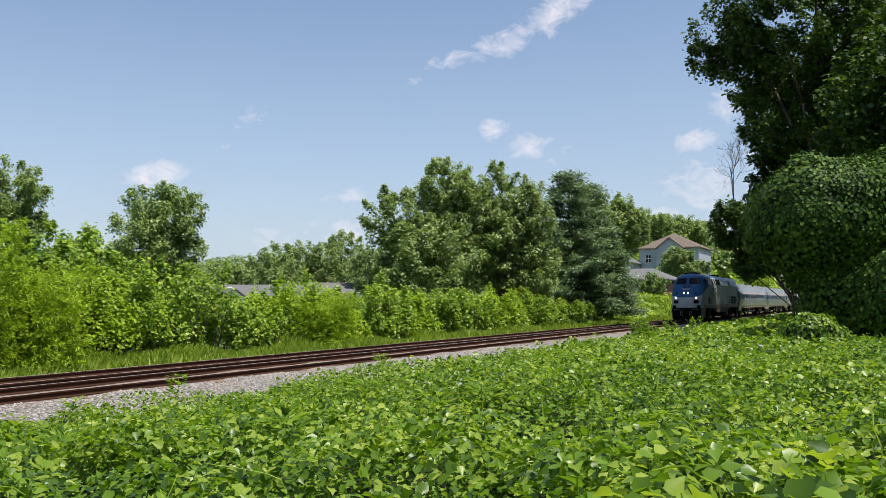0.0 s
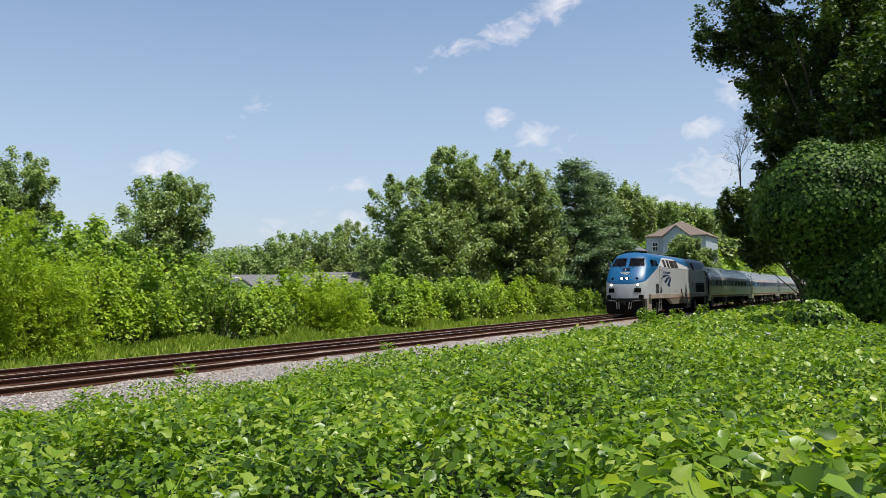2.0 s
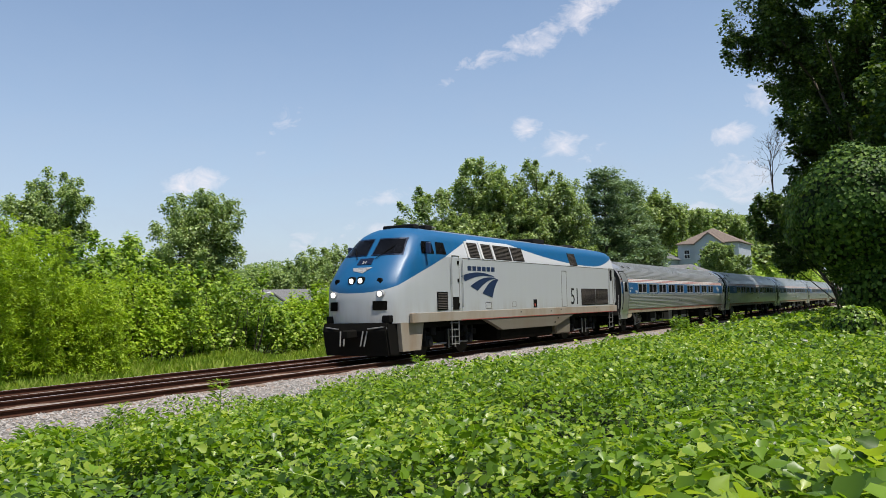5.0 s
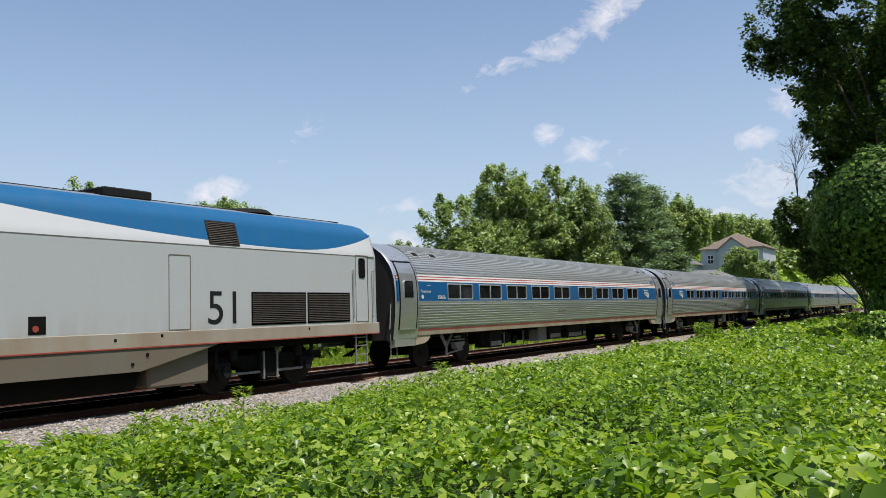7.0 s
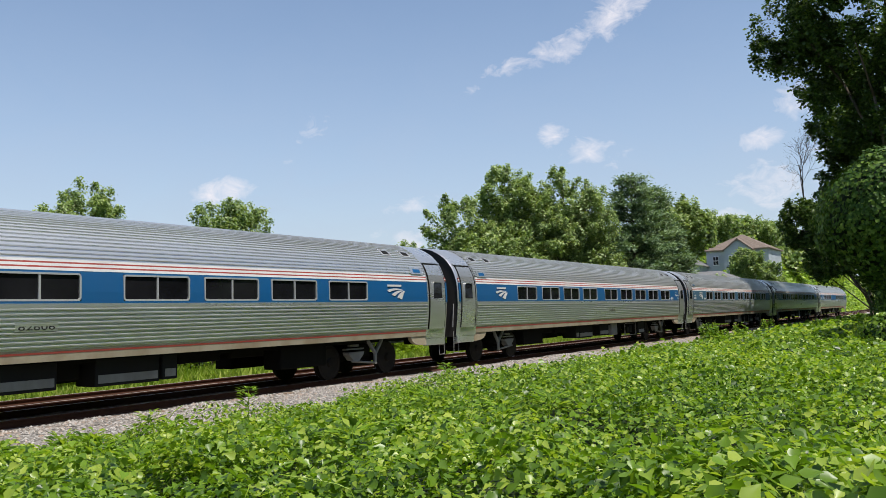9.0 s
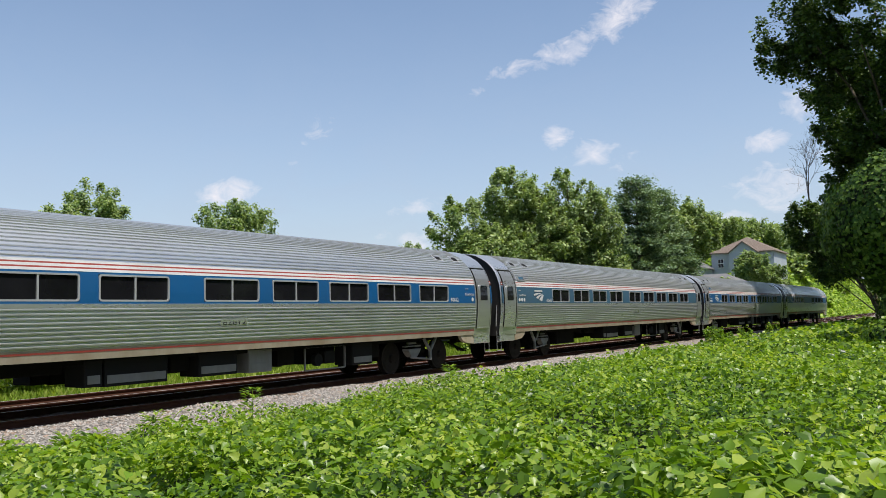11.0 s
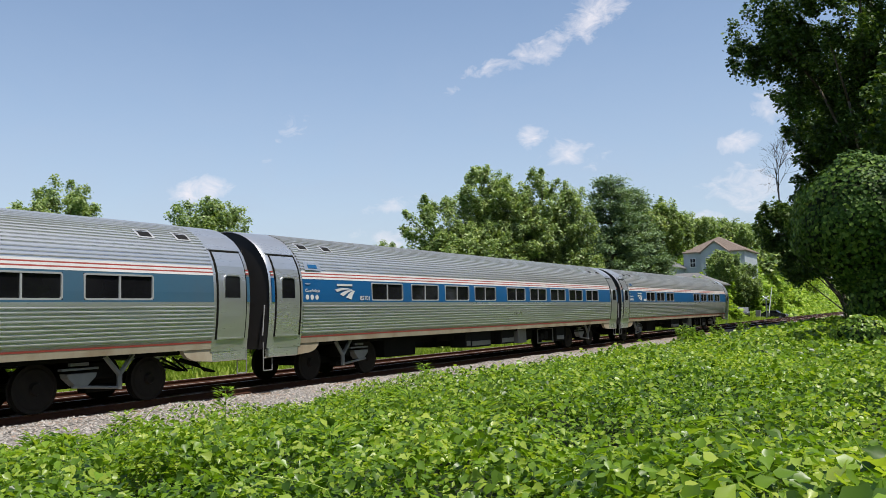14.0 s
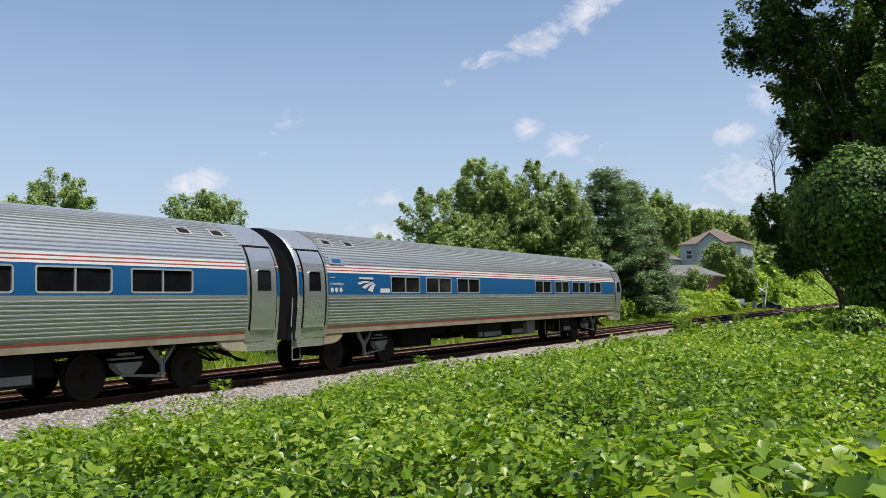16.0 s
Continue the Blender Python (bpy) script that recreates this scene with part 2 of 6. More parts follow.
def ground_z(x, y):
    """Height of the soil."""
    x, y = np.asarray(x, float), np.asarray(y, float)
    z = -0.62 + 0 * x
    bank = sstep(-3.6, -10.5, y)                       # bank on the near side, under the vines
    z = z + bank * (0.42 + 0.05 * lumps(x, y, 0.35, 3)) + 0.25 * sstep(-3.0, -4.2, y)
    z = z + sstep(7, 12, y) * 0.1
    z = z + sstep(88, 116, x) * sstep(7.5, 12.5, y) * (2.9 - 2.3 * sstep(128, 136, x) * (1 - sstep(13, 18, y)))
    z = z + sstep(130, 165, x) * sstep(16, 34, y) * 2.5 + sstep(152, 190, x) * sstep(6, 22, y) * 9.0
    z = z + 0.05 * lumps(x, y, 0.8, 5) * (sstep(6.5, 9, y) + bank)
    return z


def grid_sheet(name, xs, ys, fn, mat, parent=None):
    X, Y = np.meshgrid(xs, ys, indexing="ij")
    Z = fn(X, Y)
    v = np.stack([X.ravel(), Y.ravel(), Z.ravel()], 1)
    nx, ny = len(xs), len(ys)
    i = np.arange(nx * ny).reshape(nx, ny)
    f = np.stack([i[:-1, :-1].ravel(), i[1:, :-1].ravel(), i[1:, 1:].ravel(), i[:-1, 1:].ravel()], 1)
    return bulk(name, v, f, mat, parent, smooth=True)


xs = np.concatenate([np.linspace(-3000, -120, 8), np.arange(-100, 260, 2.5), np.linspace(280, 3000, 10)])
ys = np.concatenate([np.linspace(-3000, -80, 8), np.arange(-70, -14, 4), np.arange(-14, 14, 0.7), np.arange(15, 90, 3), np.linspace(100, 3000, 10)])
soil = grid_sheet("ground", xs, ys, ground_z, M_EARTH)
# soil below the vine carpet takes the dark gap colour in place of shade
soil.data.materials.append(M_GAP_SHADE)
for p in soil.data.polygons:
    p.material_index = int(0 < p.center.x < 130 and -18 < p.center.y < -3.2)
tagged(soil, "grassy earth under vines and trees", "ground", kind="structure")

# ---- track bed ----
TRACKS = ((0.0, 0.0), (3.7, -0.13))
SPAN = (-60.0, 330.0)


def ballast_z(x, y):
    z = np.interp(y, [-3.6, -2.7, -1.55, -1.1, 1.1, 1.9, 2.5, 4.9, 5.4, 6.4, 7.4], [-0.75, -0.36, -0.165, -0.142, -0.142, -0.20, -0.272, -0.272, -0.30, -0.40, -0.78])
    return z + 0.02 * lumps(x, y, 3.0, 9)


xs = np.concatenate([np.arange(SPAN[0], 60, 0.5), np.arange(60, SPAN[1] + 1, 3.0)])
tagged(grid_sheet("ballast_bed", xs, np.linspace(-3.6, 7.4, 56), ballast_z, M_BALLAST),
       "pale grey crushed stone ballast under two tracks", "ballast", kind="structure")


def rail_outline(y, z=0.0):
    """Section of a flat-bottomed rail, head top at 0."""
    h = [(-0.037, -0.004), (-0.033, 0.0), (0.033, 0.0), (0.037, -0.004), (0.037, -0.036), (0.010, -0.048), (0.009, -0.135),
         (0.03, -0.150), (0.075, -0.158), (0.075, -0.172), (-0.075, -0.172), (-0.075, -0.158), (-0.03, -0.150), (-0.009, -0.135),
         (-0.010, -0.048), (-0.037, -0.036)]
    return [(y + a, z + b * 0.80) for a, b in h]


def build_track(yc, zc, label):
    tr = thing("railway_track", label, "track", "tracks")
    for side in (-0.755, 0.755):
        bm = bmesh.new()
        prism(bm, rail_outline(yc + side, zc), "x", SPAN[0], SPAN[1])
        for f in bm.faces:
            if f.normal.z > 0.9 and f.calc_center_median().z > zc - 0.003:
                f.material_index = 1
        bm.normal_update()
        for f in bm.faces:
            if abs(f.normal.z) > 0.9 and f.calc_center_median().z > zc - 0.003:
                f.material_index = 1
        part("rail", bm, [M_RUST, M_RAILTOP], tr, "rust-brown steel rail with worn bright head")
    # ties: those near the viewer one by one, the rest as one mesh
    bm = box(bmesh.new(), -0.115, 0.115, -1.30, 1.30, -0.32, -0.139, 0.012)
    first = part("tie", bm, M_TIE, tr)
    rnd = random.Random(int(yc * 10) + 5)
    xs = np.arange(-2, 88, 0.54)
    first.matrix_basis = pose(xs[0], yc, zc)
    for x in xs[1:]:
        again(first, x + rnd.uniform(-0.02, 0.02), yc + rnd.uniform(-0.03, 0.03), zc + rnd.uniform(-0.012, 0.002), tr, rnd.uniform(-1, 1))
    bm = bmesh.new()
    for x in np.concatenate([np.arange(SPAN[0] + 0.3, -2.2, 0.54), np.arange(88.2, SPAN[1], 0.54)]):
        box(bm, x - 0.115, x + 0.115, yc - 1.3, yc + 1.3, zc - 0.32, zc - 0.139)
    tagged(part("far_ties", bm, M_TIE, tr), kind="stuff")
    return tr


build_track(*TRACKS[0], "ballasted track with rusty rails that carries the train")
build_track(*TRACKS[1], "second rusty ballasted track beside weeds")


# ---- the train ----
def brushed(name, color, rough, metal=0.95, dirt=0.3, dirt_color=(0.16, 0.13, 0.09)):
    def build(n):
        v = here(n)
        st = n.add("ShaderNodeMapping", {"Vector": v, "Scale": (0.25, 1.0, 1.6)}).outputs[0]
        big = n.noise(st, 1.1, 5.0, 0.6)
        fine = n.noise(n.add("ShaderNodeMapping", {"Vector": v, "Scale": (0.6, 6.0, 14.0)}).outputs[0], 6.0, 3.0, 0.6)
        g = n.math("MULTIPLY", n.math("MULTIPLY_ADD", big, 2.2, -0.8, clamp=True), dirt)
        r = n.math("ADD", rough, n.math("MULTIPLY_ADD", fine, 0.16, n.math("MULTIPLY", g, 0.3)))
        return principled(n, n.mix(g, color, dirt_color), r, metal, n.math("ADD", big, n.math("MULTIPLY", fine, 0.15)), 0.10, 0.03)
    return surface(name, build)


M_STEEL = brushed("fluted_stainless_steel", (0.585, 0.59, 0.59), 0.21, 0.68, 0.26, (0.15, 0.125, 0.095))
M_STEEL2 = brushed("smooth_stainless_steel", (0.60, 0.605, 0.605), 0.19, 0.76, 0.35)
M_SILL = paint("grimy_sill", (0.38, 0.33, 0.24), 0.6, 0.1, 0.8, (0.20, 0.135, 0.07), 1.6, 2.0)
M_BLUE = paint("band_blue_paint", (0.004, 0.080, 0.215), 0.3, 0.0, 0.15, (0.05, 0.06, 0.08), 0.6)
M_BLUE_OLD = paint("faded_band_blue_paint", (0.030, 0.095, 0.155), 0.45, 0.0, 0.35, (0.08, 0.085, 0.085), 0.8)
M_WHITE = paint("white_stripe", (0.60, 0.585, 0.57), 0.45, 0.0, 0.25)
M_RED = paint("red_stripe", (0.30, 0.040, 0.028), 0.5, 0.0, 0.3)
M_BLACK = paint("sooty_black_underframe", (0.008, 0.008, 0.007), 0.75, 0.0, 0.35, (0.018, 0.014, 0.011), 3.0, 3.0, 0.04)
M_TYRE = paint("wheel_steel", (0.014, 0.012, 0.011), 0.65, 0.0, 0.4, (0.035, 0.027, 0.02), 5.0, 3.0, 0.12)
M_GREY = paint("grey_equipment_paint", (0.20, 0.20, 0.19), 0.6, 0.1, 0.5, (0.07, 0.06, 0.05), 3.0)
M_DGREY = paint("dark_grey_equipment_paint", (0.015, 0.0155, 0.016), 0.7, 0.0, 0.5, (0.02, 0.017, 0.014), 3.0, 3.0, 0.06)
M_RUBBER = paint("diaphragm_rubber", (0.022, 0.02, 0.02), 0.7, 0.0, 0.4, (0.05, 0.04, 0.035), 2.0)
M_FRAME = paint("window_frame_aluminium", (0.42, 0.42, 0.42), 0.4, 0.3, 0.2)


def tinted():
    def build(n):
        v = n.noise(here(n), 0.8, 2.0)
        return principled(n, n.ramp(v, [(0.3, (0.006, 0.006, 0.007)), (0.7, (0.014, 0.014, 0.016))]), 0.05, 0.0, spec=0.3)
    return surface("tinted_window_glass", build)


M_GLASS = tinted()


def coach_half(z):
    """Half width of the tubular coach body at a height."""
    return float(np.interp(z, [0.7, 1.0, 1.3, 1.65, 2.0, 2.3, 2.63, 2.85, 3.1, 3.3, 3.5, 3.65, 3.76, 3.83, 3.86],
                           [1.44, 1.47, 1.515, 1.56, 1.578, 1.578, 1.555, 1.505, 1.40, 1.265, 1.055, 0.82, 0.58, 0.32, 0.0]))


def curved_panel(bm, x0, x1, z0, z1, off, side, thick=0.012, n=6, mat=0, shrink=1.0):
    """A panel that follows the coach's side, standing off it by off."""
    zs = np.linspace(z0, z1, n + 1)
    rows = []
    for z in zs:
        o = (coach_half(z) + off) * side * shrink
        i = (coach_half(z) + off - thick) * side * shrink
        rows.append([bm.verts.new(p) for p in ((x0, o, z), (x1, o, z), (x1, i, z), (x0, i, z))])
    for a, b in zip(rows, rows[1:]):
        for k in range(4):
            bm.faces.new((a[k], a[(k + 1) % 4], b[(k + 1) % 4], b[k])).material_index = mat
    bm.faces.new(rows[0]).material_index = mat
    bm.faces.new(rows[-1][::-1]).material_index = mat
    return bm


def fluted(z0, z1, pitch, high):
    """Points (half width, height) of a corrugated wall between two heights, measured along the curve."""
    zs = np.linspace(z0, z1, 200)
    ys = np.array([coach_half(z) for z in zs])
    s = np.concatenate([[0], np.cumsum(np.hypot(np.diff(zs), np.diff(ys)))])
    n = max(1, int(round(s[-1] / pitch)))
    pts = []
    for k in range(n):
        for fr, h in ((0.0, 0.0), (0.42, 0.0), (0.56, high), (0.82, high), (0.96, 0.0)):
            t = (k + fr) / n * s[-1]
            z, y = np.interp(t, s, zs), np.interp(t, s, ys)
            z2, y2 = np.interp(min(t + 0.02, s[-1]), s, zs), np.interp(min(t + 0.02, s[-1]), s, ys)
            d = math.hypot(z2 - z, y2 - y) or 1.0
            ny, nz = (z2 - z) / d, -(y2 - y) / d
            pts.append((y + ny * h, z + nz * h))
    pts.append((ys[-1], zs[-1]))
    return pts


def extruded_line(bm, pts, xs, mat=0):
    rows = [[bm.verts.new((x, p[0], p[1])) for p in pts] for x in xs]
    for a, b in zip(rows, rows[1:]):
        for k in range(len(pts) - 1):
            bm.faces.new((a[k], b[k], b[k + 1], a[k + 1])).material_index = mat


def lettering(name, text, size, m, material, parent, depth=0.002, label="", align="LEFT", width=None):
    cu = bpy.data.curves.new(name, "FONT")
    cu.body, cu.size, cu.extrude, cu.align_x = text, size, depth, align
    tmp = new("tmp", cu)
    bpy.context.view_layer.update()
    me = bpy.data.meshes.new_from_object(tmp.evaluated_get(bpy.context.evaluated_depsgraph_get()))
    bpy.data.objects.remove(tmp)
    me.materials.clear()
    me.materials.append(material)
    if width:
        co = np.empty(len(me.vertices) * 3, dtype=np.float32)
        me.vertices.foreach_get("co", co)
        co = co.reshape(-1, 3)
        co[:, 0] *= width / max(1e-6, co[:, 0].max() - co[:, 0].min())
        me.vertices.foreach_set("co", co.ravel())
    ob = new(name, me)
    ob.parent = parent
    ob.matrix_basis = m
    return tagged(ob, label)


def on_side(x, y, z, side):
    """Pose of lettering on a side wall, read from outside."""
    return pose(x, y, z, 90, 0, 0 if side < 0 else 180)


def swoosh(bm, x0, z0, w, h, y, side, mirror=1.0):
    """Emblem: three curved blades that meet at one corner and fan out."""
    blades = [((0.0, 0.95), (0.10, 0.72)), ((0.22, 0.50), (0.40, 0.30)), ((0.52, 0.18), (0.78, -0.02))]
    tip = (1.0, 1.0)
    for a, b in blades:
        rows = []
        for k in range(9):
            t = k / 8
            row = []
            for p, bow in ((a, 0.16), (b, 0.13)):
                x = p[0] + (tip[0] - p[0]) * 0.82 * t
                z = p[1] + (tip[1] - p[1]) * 0.82 * t + bow * math.sin(math.pi * t)
                row.append(bm.verts.new((x0 + mirror * x * w, y, z0 + z * h)))
            rows.append(row)
        for p, q in zip(rows, rows[1:]):
            bm.faces.new((p[0], q[0], q[1], p[1]))
    return bm


def wheelset(parent, x, r, name="wheelset"):
    bm = rod(bmesh.new(), (0, -0.9, 0), (0, 0.9, 0), 0.08, 10)
    ax = part(name, bm, M_TYRE, parent, "dark steel axle with two wheels")
    ax.matrix_basis = pose(x, 0, r)
    for side in (-1, 1):
        bm = bmesh.new()
        rod(bm, (0, 0.69 * side, 0), (0, 0.72 * side, 0), r + 0.028, 32)
        rod(bm, (0, 0.72 * side, 0), (0, 0.83 * side, 0), r, 32)
        rod(bm, (0, 0.83 * side, 0), (0, 0.84 * side, 0), r * 0.86, 32, r * 0.8)
        rod(bm, (0, 0.84 * side, 0), (0, 0.90 * side, 0), 0.13, 16, 0.10)
        for k in range(5):
            a = k * 2 * math.pi / 5
            rod(bm, (0.26 * math.cos(a), 0.84 * side, 0.26 * math.sin(a)), (0.26 * math.cos(a), 0.846 * side, 0.26 * math.sin(a)), 0.035, 8)
        part("wheel", bm, M_TYRE, ax)
    return ax


WINDOWS_COACH = (-7.73, -5.65, -3.63, -1.62, 0.90, 2.95, 4.98, 7.00, 9.05)
WINDOWS_CAFE = (-7.73, -5.75, -3.75, 2.65, 4.67, 6.68, 8.76)


def ring(bm, x0, x1, z0, z1, t, y0, y1, mat=0, r=0.07):
    """A rounded rectangular frame standing in the xz plane."""
    def loop(x0, x1, z0, z1, r):
        out = []
        for cx, cz, a0 in ((x1 - r, z1 - r, 0), (x0 + r, z1 - r, 90), (x0 + r, z0 + r, 180), (x1 - r, z0 + r, 270)):
            for k in range(4):
                a = radians(a0 + k * 30)
                out.append((cx + r * math.cos(a), cz + r * math.sin(a)))
        return out
    outer, inner = loop(x0, x1, z0, z1, r), loop(x0 + t, x1 - t, z0 + t, z1 - t, max(0.01, r - t))
    n = len(outer)
    V = [[bm.verts.new((p[0], y, p[1])) for p in lp] for lp, y in ((outer, y0), (outer, y1), (inner, y1), (inner, y0))]
    for a, b in ((0, 1), (1, 2), (2, 3), (3, 0)):
        for k in range(n):
            bm.faces.new((V[a][k], V[a][(k + 1) % n], V[b][(k + 1) % n], V[b][k])).material_index = mat
    return bm


def build_coach(windows, label, band=M_BLUE):
    car = thing("passenger_coach", label, "train car", "coaches of the train")
    L = 11.5
    ws = 1.62
    # fluted roof with its smooth crown
    bm = bmesh.new()
    pts = fluted(2.84, 3.80, 0.088, 0.026)
    full = pts + [(0.32, 3.835), (0, 3.86), (-0.32, 3.835)] + [(-a, b) for a, b in pts[::-1]]
    extruded_line(bm, full, (-L, L))
    part("roof", bm, M_STEEL, car, "fluted stainless steel roof")
    for side in (-1, 1):
        bm = bmesh.new()
        extruded_line(bm, [(side * a, b) for a, b in fluted(1.235, 1.965, 0.081, 0.026)], (-L, L))
        part("lower_side", bm, M_STEEL, car, "fluted stainless steel lower side")
        bm = curved_panel(bmesh.new(), -L, L, 1.965, 2.045, 0.006, side, 0.03, 2)
        part("belt_rail", bm, M_STEEL2, car)
        bm = curved_panel(bmesh.new(), -L, L, 1.155, 1.192, 0.004, side, 0.02, 2)
        part("stripe", bm, M_RED, car, "red stripe along the sill")
        bm = curved_panel(bmesh.new(), -L, L, 1.02, 1.235, 0.0, side, 0.03, 3)
        part("side_sill", bm, M_SILL, car, "grimy steel side sill")
        # blue band with real window openings
        bm = bmesh.new()
        edges = [-L] + [e for c in windows for e in (c - ws / 2, c + ws / 2)] + [L]
        for a, b in zip(edges[::2], edges[1::2]):
            curved_panel(bm, a, b, 2.085, 2.595, 0.0, side, 0.03, 3)
        curved_panel(bm, -L, L, 2.045, 2.085, 0.0, side, 0.03, 1)
        curved_panel(bm, -L, L, 2.595, 2.635, 0.0, side, 0.03, 1)
        part("window_band", bm, band, car, "blue painted window band")
        for z0, z1, mt in ((2.635, 2.685, M_WHITE), (2.685, 2.715, M_RED), (2.715, 2.765, M_WHITE), (2.765, 2.795, M_RED), (2.795, 2.84, M_WHITE)):
            part("stripe", curved_panel(bmesh.new(), -L, L, z0, z1, 0.003, side, 0.02, 1), mt, car)
        for c in windows:
            y = 1.568 * side
            w = part("window", ring(bmesh.new(), c - ws / 2, c + ws / 2, 2.085, 2.595, 0.035, y + 0.012 * side, y - 0.05 * side), M_FRAME, car,
                     "tinted double window in a bright frame")
            part("mullion", box(bmesh.new(), c - 0.02, c + 0.02, y - 0.03 * side, y + 0.006 * side, 2.11, 2.57), M_FRAME, w)
            for k in (-1, 1):
                a = c + k * 0.4
                part("pane", box(bmesh.new(), a - 0.385, a + 0.385, y - 0.035 * side, y - 0.02 * side, 2.105, 2.575), M_GLASS, w)
        # emblem, class lettering, service dots
        part("emblem", swoosh(bmesh.new(), -10.22 if side < 0 else -9.42, 2.12, 0.92, 0.27, 1.590 * side, side, 1 if side < 0 else -1), M_WHITE, car, "white fan-shaped emblem")
        bm = box(bmesh.new(), -10.12, -9.45, 1.57 * side, 1.584 * side, 2.475, 2.53)
        part("emblem_bar", bm, M_WHITE, car)
        # roof hatches and the small sign window
        for x in (-11.0, -10.0, 10.0, 11.0):
            z0, z1 = 3.40, 3.60
            p = part("roof_hatch", curved_panel(bmesh.new(), x - 0.21, x + 0.21, z0, z1, 0.040, side, 0.03, 3), M_FRAME, car)
            part("grille", curved_panel(bmesh.new(), x - 0.15, x + 0.15, z0 + 0.03, z1 - 0.03, 0.046, side, 0.02, 3), M_DGREY, p)
        p = part("sign_box", curved_panel(bmesh.new(), -11.35, -10.72, 2.86, 3.06, 0.034, side, 0.03, 2), M_STEEL2, car)
        part("pane", curved_panel(bmesh.new(), -11.22, -10.86, 2.91, 3.01, 0.040, side, 0.02, 2), band, p)
    # vestibule ends
    for e in (-1, 1):
        bm = bmesh.new()
        zs = [0.95, 1.02, 1.25, 1.6, 2.0, 2.4, 2.7, 2.95, 3.15, 3.35, 3.5, 3.65, 3.76, 3.83, 3.86]
        half = [(coach_half(z), z) for z in zs]
        loop = half + [(-y, z) for y, z in half[::-1][1:]]
        rows = []
        for x, s, dz in ((L, 1.0, 0), (L + 0.5, 1.0, 0), (L + 1.0, 0.992, 0), (L + 1.12, 0.982, -0.005), (L + 1.17, 0.965, -0.02)):
            rows.append([bm.verts.new((x * e, y * s, z + dz * (z - 1) / 2.8)) for y, z in loop])
        for a, b in zip(rows, rows[1:]):
            for k in range(len(loop) - 1):
                bm.faces.new((a[k], a[k + 1], b[k + 1], b[k]))
        v = part("vestibule", bm, M_STEEL2, car, "smooth stainless vestibule end", smooth=True)
        bm = bmesh.new()
        prism(bm, [(y * 0.955, z - 0.03) for y, z in loop], "x", (L + 1.06) * e, (L + 1.15) * e)
        part("end_wall", bm, M_RUBBER, car)
        bm = bmesh.new()
        for k in range(10):
            g = 0.03 if k % 2 else 0.0
            x0 = L + 1.15 + k * 0.034
            box(bm, min(x0 * e, (x0 + 0.031) * e), max(x0 * e, (x0 + 0.031) * e), -0.62 + g, 0.62 - g, 1.0, 3.35 - g)
        part("diaphragm", bm, M_RUBBER, car, "black rubber gangway bellows")
        rod_x = (L + 1.1) * e
        part("coupler", box(bmesh.new(), min(rod_x, (L + 1.5) * e), max(rod_x, (L + 1.5) * e), -0.13, 0.13, 0.72, 0.98, 0.03), M_BLACK, car)
        for side in (-1, 1):
            xa, xb = sorted(((L + 0.14) * e, (L + 0.98) * e))
            g = part("door_gasket", curved_panel(bmesh.new(), xa - (0.02 if e > 0 else 0.035) - 0.035 * (e > 0), xb + 0.035 + 0.035 * (e < 0), 1.22, 3.22, 0.006, side, 0.02, 12), M_BLACK, v)
            dr = part("door", curved_panel(bmesh.new(), xa, xb, 1.24, 3.18, 0.014, side, 0.02, 12), M_STEEL2, car, "stainless steel side door with small window")
            cx = (xa + xb) / 2
            y = coach_half(2.4) * side
            part("window_frame", ring(bmesh.new(), cx - 0.26, cx + 0.26, 2.12, 2.66, 0.028, y + 0.024 * side, y, 0, 0.1), M_STEEL2, dr)
            part("pane", curved_panel(bmesh.new(), cx - 0.235, cx + 0.235, 2.145, 2.635, 0.019, side, 0.01, 3), M_GLASS, dr)
            xe, xf = sorted(((L + 1.035) * e, (L + 1.125) * e))
            part("band_end", curved_panel(bmesh.new(), xe, xf, 2.045, 2.635, -0.004, side, 0.03, 3), band, v)
            for z0, z1, mt in ((2.685, 2.715, M_RED), (2.725, 2.755, M_WHITE), (2.765, 2.795, M_RED)):
                part("stripe", curved_panel(bmesh.new(), xe, xf, z0, z1, -0.004, side, 0.03, 1), mt, v)
            part("drip_rail", curved_panel(bmesh.new(), min(xa, xb) - 0.1, max(xa, xb) + 0.08, 3.235, 3.262, 0.02, side, 0.03, 1), M_STEEL2, v)
            part("kick_panel", curved_panel(bmesh.new(), xa, xb, 1.215, 1.245, 0.03, side, 0.03, 1), M_STEEL2, dr)
            # step box under the door, skirt cut away over the wheels
            xc, xd = (L + 0.02), (L + 1.12)
            bm = bmesh.new()
            ol = [(xd, 1.20), (xd, 0.73), (xc + 0.05, 0.73), (xc + 0.05, 1.20)]
            prism(bm, [(x * e, z) for x, z in ol], "y", 1.30 * side, 1.455 * side)
            bmesh.ops.bevel(bm, geom=bm.edges[:], offset=0.02, segments=1, affect="EDGES")
            part("step_box", bm, M_STEEL2, car)
            ol = [(xc + 0.04, 1.03), (xc + 0.04, 0.74)] + [(L - 0.2 - 0.55 * math.sin(radians(a)), 0.76 + 0.26 * (1 - math.cos(radians(a)))) for a in range(0, 91, 15)]
            bm = bmesh.new()
            prism(bm, [(x * e, z) for x, z in ol], "y", 1.33 * side, 1.45 * side)
            part("skirt", bm, M_SILL, car)
            bm = bmesh.new()
            xg = (L + 1.22) * e
